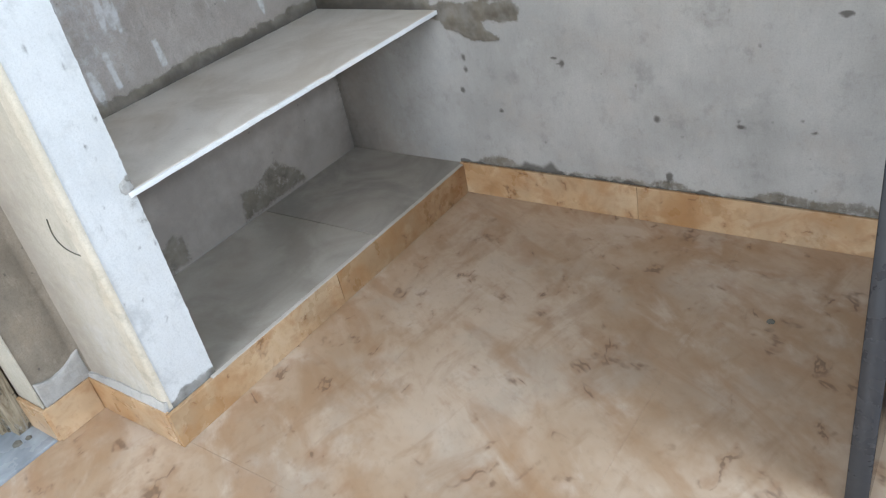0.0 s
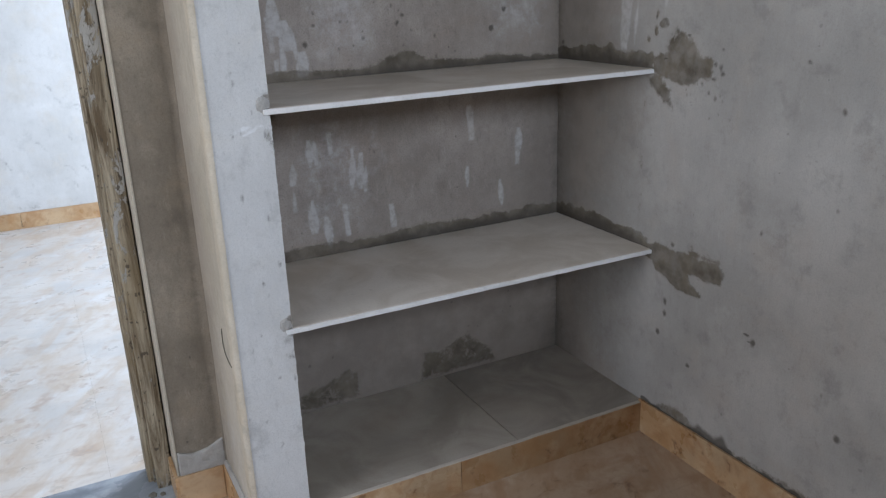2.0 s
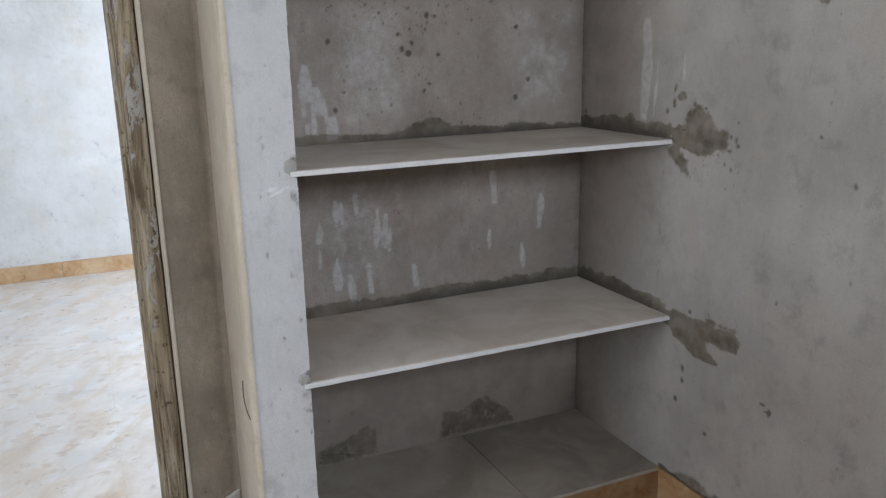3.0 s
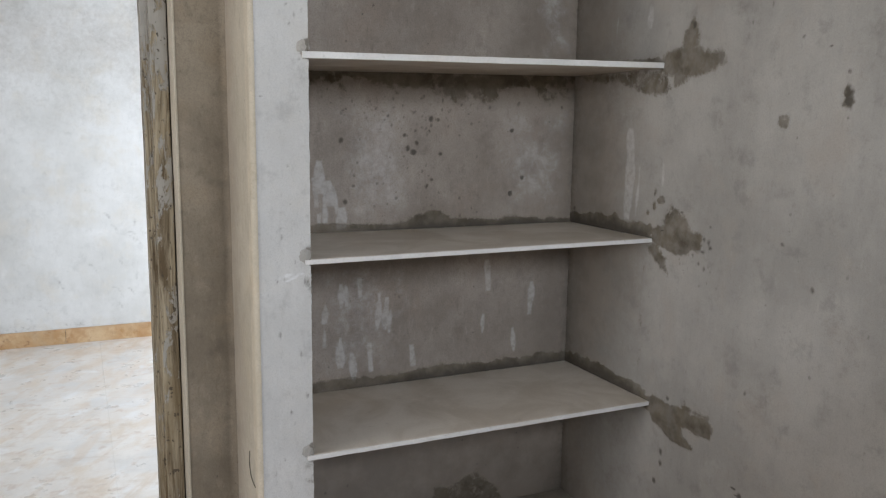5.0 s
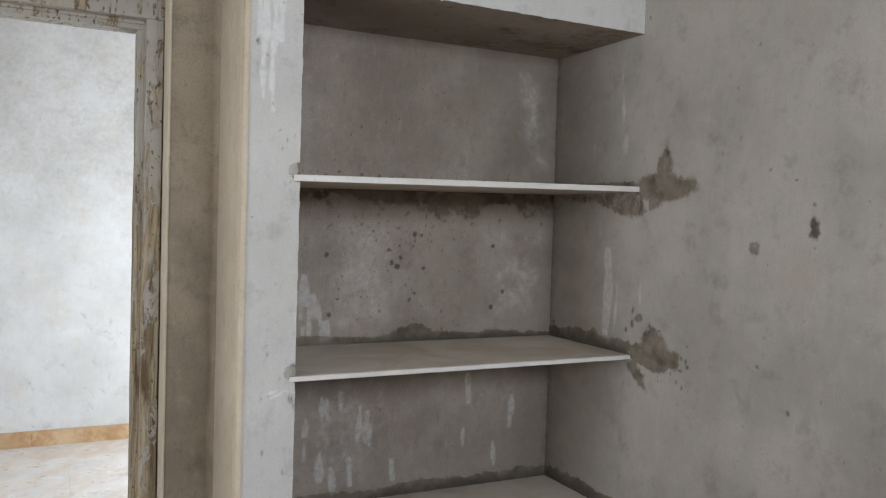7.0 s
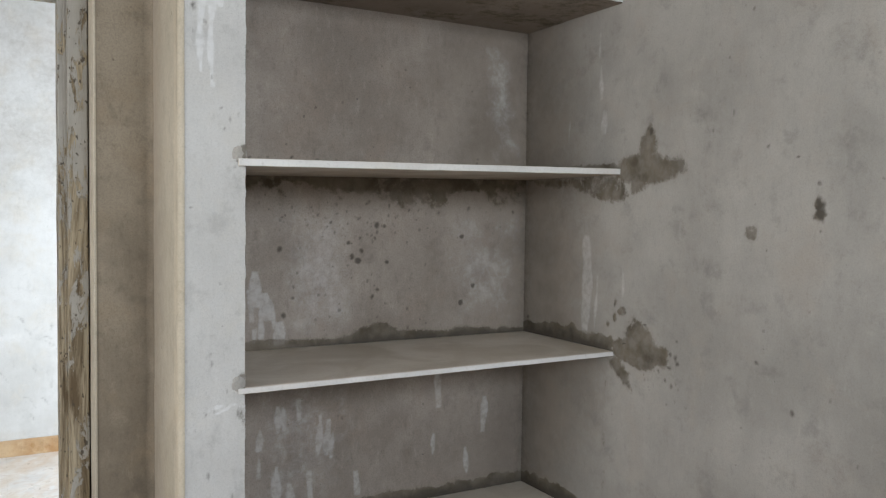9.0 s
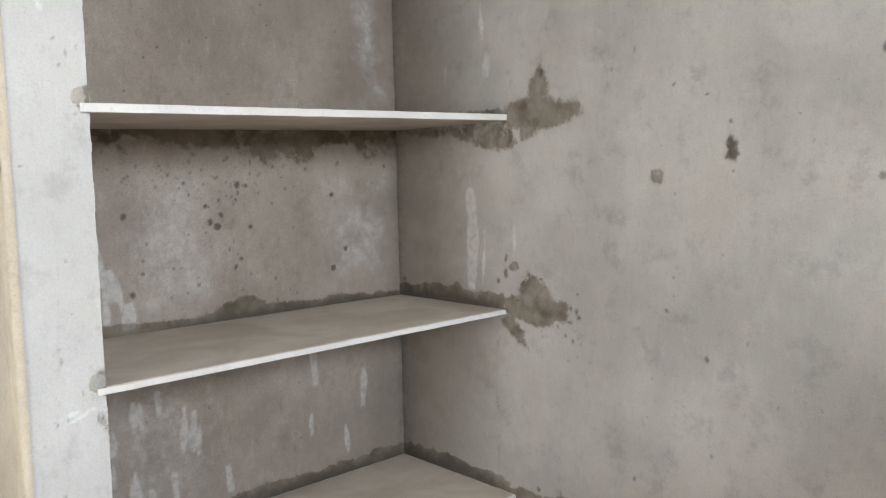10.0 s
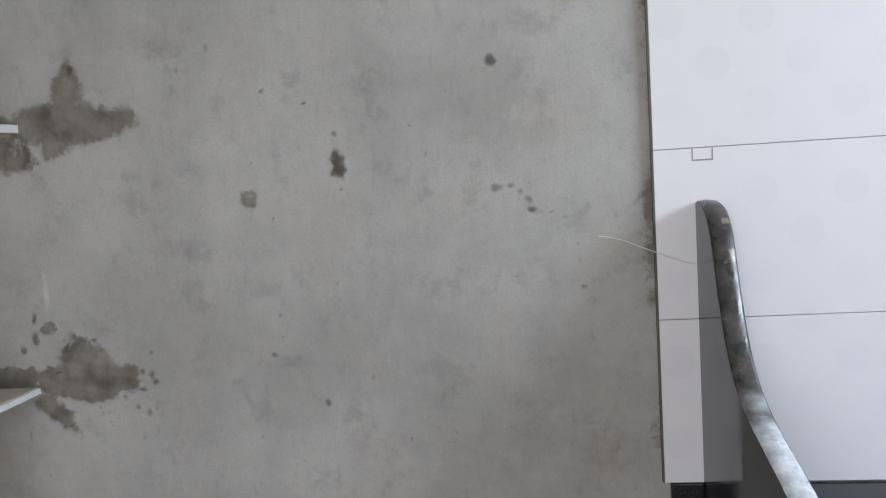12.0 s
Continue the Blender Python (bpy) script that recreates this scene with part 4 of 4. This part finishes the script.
# grey mortar left along the skirting's top on the pillar's side
bm = box(PX0 - 0.009, PX0 + 0.001, 0.0, WY - 0.004, 0.096, 0.130)
bmesh.ops.subdivide_edges(bm, edges=bm.edges[:], cuts=14, use_grid_fill=True)
for v in bm.verts:
    if v.co.z > 0.1:
        v.co.z += 0.012 * noise.noise(v.co * 22) - 0.02 * (v.co.y / WY)
        v.co.x += 0.009 * max(0.0, v.co.z - 0.1) / 0.04
part("mortar_fillet", bm, M_PLAIN, pillar, "grey mortar fillet above the skirting")

# mortar packed round the shelf ends in the pillar
for l, r, t in SHELVES:
    bm = bmesh.new()
    bmesh.ops.create_icosphere(bm, subdivisions=3, radius=1)
    for v in bm.verts:
        s = 1 + 0.35 * noise.noise(v.co * 2.3 + Vector((l * 9, 0, 0)))
        v.co = Vector((PX1 - 0.014 + v.co.x * 0.015 * s, -0.0005 + v.co.y * 0.004 * s, l + t + 0.010 + v.co.z * 0.016 * s))
    part("mortar_dab", bm, M_WALL, pillar, "grey mortar dab at a shelf end")

# ---- black granite end panel, strip and worktop ----
panel = tagged(new("granite_end_panel"), "polished black granite end panel with a curved top", "kitchen panel")
SKEW, PY, THICK, FRONT = 0.03, -1.273, 0.037, -0.770
curve = [(0.0, 1.401), (-0.04, 1.400), (-0.075, 1.390), (-0.102, 1.368), (-0.122, 1.330), (-0.138, 1.285), (-0.157, 1.240), (-0.190, 1.178), (-0.235, 1.130),
         (-0.30, 1.098), (-0.39, 1.074), (-0.46, 1.056), (-0.54, 1.025), (-0.62, 0.982), (-0.70, 0.948), (-0.745, 0.935), (FRONT, 0.915)]


def smooth(points, n):
    t = np.arange(len(points))
    s = np.linspace(0, len(points) - 1, n)
    xs, zs = np.interp(s, t, [p[0] for p in points]), np.interp(s, t, [p[1] for p in points])
    for _ in range(6):
        xs[1:-1], zs[1:-1] = (xs[:-2] + 2 * xs[1:-1] + xs[2:]) / 4, (zs[:-2] + 2 * zs[1:-1] + zs[2:]) / 4
    return list(zip(xs, zs))


top = smooth(curve, 70)
outline = top + [(FRONT, 0.0), (0.0, 0.0)]
bm = bmesh.new()
sides = [[bm.verts.new((a, PY + SKEW * a - d, b)) for a, b in outline] for d in (0.0, THICK)]
bm.faces.new(sides[0])
bm.faces.new(sides[1][::-1])
bmesh.ops.recalc_face_normals(bm, faces=bm.faces[:])
part("slab_face", bm, M_GRANITE, panel)
bm = bmesh.new()
rims = []
for push, d in ((0.0, 0.0005), (0.0035, 0.004), (0.005, THICK / 2), (0.0035, THICK - 0.004), (0.0, THICK - 0.0005)):
    rim = []
    for i, (a, b) in enumerate(outline[:-1]):
        p, q = outline[max(0, i - 1)], outline[min(len(outline) - 2, i + 1)]
        tx, tz = q[0] - p[0], q[1] - p[1]
        s = max(1e-6, math.hypot(tx, tz))
        rough_push = push + 0.0012 * noise.noise(Vector((a * 30, d * 40, b * 30)))
        rim.append(bm.verts.new((a + rough_push * tz / s, PY + SKEW * a - d, b - rough_push * tx / s)))
    rims.append(rim)
for lo, hi in zip(rims, rims[1:]):
    for i in range(len(lo) - 1):
        bm.faces.new((lo[i], lo[i + 1], hi[i + 1], hi[i]))
bmesh.ops.recalc_face_normals(bm, faces=bm.faces[:])
edge_part = part("rounded_edge", bm, M_GRANITE_EDGE, panel, "rounded sawn edge with glue stains and painted sheen")
edge_part.data.shade_smooth()
part("mortar_joint", box(-0.006, 0.0, PY - 0.003, PY + 0.005, 0.892, 1.405), M_MORTAR, panel)

tagged(part("granite_strip", box(-0.014, -0.002, PY + 0.002, -1.214, 0.0, 0.889, 0.001), M_GRANITE), "narrow black granite strip upright on the wall", "stone strip")
worktop = tagged(new("worktop"), "black granite kitchen worktop", "worktop")
part("top", box(-0.62, -0.012, SOUTH + 0.01, PY - 0.08, 0.852, 0.888, 0.004), M_GRANITE, worktop)
for y0 in (-1.45, -2.3, -3.2):
    part("support", box(-0.57, -0.012, y0 - 0.09, y0, 0.0, 0.852), M_PLAIN, worktop, "plastered support wall")

# ---- wall tiles, skirting and floor tiles: pieces last ----
tiling = structure("wall_tiling", box(-0.005, -0.0012, SOUTH, -1.208, 0.891, 2.71), M_PRINT, "white dotted glazed wall tiles above the worktop")
TW, TH = 0.45, 0.3035
tile_mesh = mesh_of(box(-0.0115, -0.005, -TW + 0.0012, 0, 0, TH - 0.0012, 0.0008), M_WTILE)
for row in range(6):
    for col in range(5):
        if -1.204 - (col + 1) * TW > SOUTH - 0.3:
            t = part("tile", tile_mesh, M_WTILE, tiling)
            t.location = (0, -1.204 - col * TW, 0.891 + row * TH)
for x0, x1, z0, z1 in ((-1.272, -1.270, 1.477, 1.496), (-1.306, -1.304, 1.477, 1.496), (-1.306, -1.270, 1.4745, 1.477)):
    part("printed_mark", box(-0.0121, -0.0112, x0, x1, z0, z1), M_PRINT, tiling, "small printed grey square outline")

# unglazed edge, coloured dark to take in the shadow line beside the tiles
part("tile_edge", box(-0.0112, -0.0012, -1.2038, -1.2003, 0.891, 2.71), M_MORTAR, tiling, "dark unglazed edge of the tiling with its shadow line")
thread = bpy.data.curves.new("thread", "CURVE")
thread.dimensions, thread.bevel_depth = "3D", 0.0007
sp = thread.splines.new("NURBS")
pts = [(-0.002, -1.104, 1.350), (-0.004, -1.139, 1.346), (-0.006, -1.174, 1.328), (-0.016, -1.209, 1.315), (-0.016, -1.239, 1.300), (-0.015, -1.268, 1.293)]
sp.points.add(len(pts) - 1)
for p, q in zip(sp.points, pts):
    p.co = (*q, 1)
sp.use_endpoint_u = True
thread.materials.append(M_THREAD)
tagged(new("thread", thread), "thin white thread stuck across plaster and tile", "thread")


crack = bpy.data.curves.new("crack", "CURVE")
crack.dimensions, crack.bevel_depth = "3D", 0.0013
sp = crack.splines.new("NURBS")
pts = [(0.104, 0.585), (0.112, 0.562), (0.114, 0.545), (0.106, 0.528), (0.088, 0.516), (0.06, 0.511), (0.037, 0.512)]
sp.points.add(len(pts) - 1)
for p, (a, b) in zip(sp.points, pts):
    p.co = (PX0 - 0.0012, a, b, 1)
sp.use_endpoint_u = True
crack.materials.append(M_MORTAR)
crack_ob = new("crack", crack)
crack_ob.parent = pillar
tagged(crack_ob, "dark curved scratch in the wash")
def debris_chip(x, y, z, r, label):
    bm = bmesh.new()
    bmesh.ops.create_icosphere(bm, subdivisions=2, radius=r)
    for v in bm.verts:
        v.co *= 1 + 0.5 * noise.noise(v.co * (1.44 / r) + Vector((x * 7, y * 7, 0)))
        v.co.z = max(-0.0005, v.co.z * 0.55)
    chip = tagged(part("debris_chip", bm, M_MORTAR), label, "debris", "loose debris")
    chip.location = (x, y, z + 0.0008)


debris_chip(-0.331, -1.050, 0.0, 0.009, "small dark chip of debris lying on the floor tiles")
debris_chip(-1.404, 0.400, 0.006, 0.012, "dark crumb of mortar at the door frame's foot")
debris_chip(-1.378, 0.392, 0.006, 0.008, "dark crumb of mortar at the door frame's foot")


def skirting(name, runs, mat, label):
    base = structure(name, box(*runs[0][:6]), M_GROUT, label)
    for x0, x1, y0, y1, z0, z1 in runs[1:]:
        part("tile", box(x0, x1, y0, y1, z0, z1, 0.0016), mat, base)
    return base


S = 0.012
lip_bm = box(PX1 - 0.02, -0.013, -S - 0.0035, -0.004, 0.098, 0.1015, 0.001)
bmesh.ops.subdivide_edges(lip_bm, edges=[e for e in lip_bm.edges if e.calc_length() > 0.5], cuts=80, use_grid_fill=True)
for v in lip_bm.verts:
    v.co.y += 0.002 * noise.noise(v.co * 25)
base_niche = skirting("baseboard_niche", [(PX1, -0.014, -0.004, 0.0, 0.0, 0.08), (PX0 - S, -0.642, -S - 0.004, -0.004, 0.0, 0.098), (-0.6405, -0.013, -S - 0.004, -0.004, 0.0, 0.098)], M_SKIRT, "ochre marble-look skirting tiles under the niche")
part("grout_lip", lip_bm, M_LIPLIGHT, base_niche, "pale grout along the tile top")
skirting("baseboard_east", [(-0.003, -0.001, -1.21, -0.001, 0.0, 0.09), (-S, -0.003, -0.598, -0.003, 0.0, 0.107), (-S, -0.003, -1.213, -0.5987, 0.0, 0.107)], M_SKIRT, "ochre marble-look skirting tiles along the stained wall")
skirting("baseboard_pillar", [(PX0 - 0.003, PX0 - 0.001, 0.0, WY, 0.0, 0.09), (PX0 - S, PX0 - 0.003, -0.003, WY - 0.003, 0.0, 0.1)], M_SKIRT, "ochre marble-look skirting tile on the pillar's side")
skirting("baseboard_door", [(JX + 0.002, PX0 - S, WY - 0.003, WY - 0.001, 0.0, 0.09), (JX - 0.004, PX0 - S - 0.001, WY - S, WY - 0.003, 0.0, 0.1), (JX - S, JX - 0.002, WY - S, FY0 - 0.002, 0.006, 0.1)], M_SKIRT, "ochre marble-look skirting tiles beside the doorway")
hall_runs = [(HALL_W, HALL_E, HALL_N - 0.003, HALL_N - 0.001, 0.0, 0.09)]
xx = HALL_W
while xx < HALL_E - 0.01:
    hall_runs.append((xx, min(HALL_E, xx + 0.5985), HALL_N - S, HALL_N - 0.003, 0.0, 0.1))
    xx += 0.6
skirting("baseboard_hall", hall_runs, M_SKIRT, "ochre skirting tiles of the next room")


def lay_tiles(base, x0, x1, y0, y1, size, mat):
    full = mesh_of(box(0, size - 0.0004, 0, size - 0.0004, -0.012, 0.0), mat)
    for i in range(int(math.ceil((x1 - x0) / size - 0.01))):
        for j in range(int(math.ceil((y1 - y0) / size - 0.01))):
            a, b = x1 - (i + 1) * size, y0 + j * size
            if a >= x0 - 1e-6 and b + size <= y1 + 1e-6:
                t = part("tile", full, mat, base)
                t.location = (a, b, 0)
            else:
                a2, b2 = max(a, x0), min(b + size, y1)
                t = part("tile", box(0, a + size - a2 - 0.0008, 0, b2 - b - 0.0008, -0.012, 0.0), mat, base)
                t.location = (a2, b, 0)


lay_tiles(floor, WEST, 0.0, SOUTH, WY + 0.003, 0.6, M_FLOOR)
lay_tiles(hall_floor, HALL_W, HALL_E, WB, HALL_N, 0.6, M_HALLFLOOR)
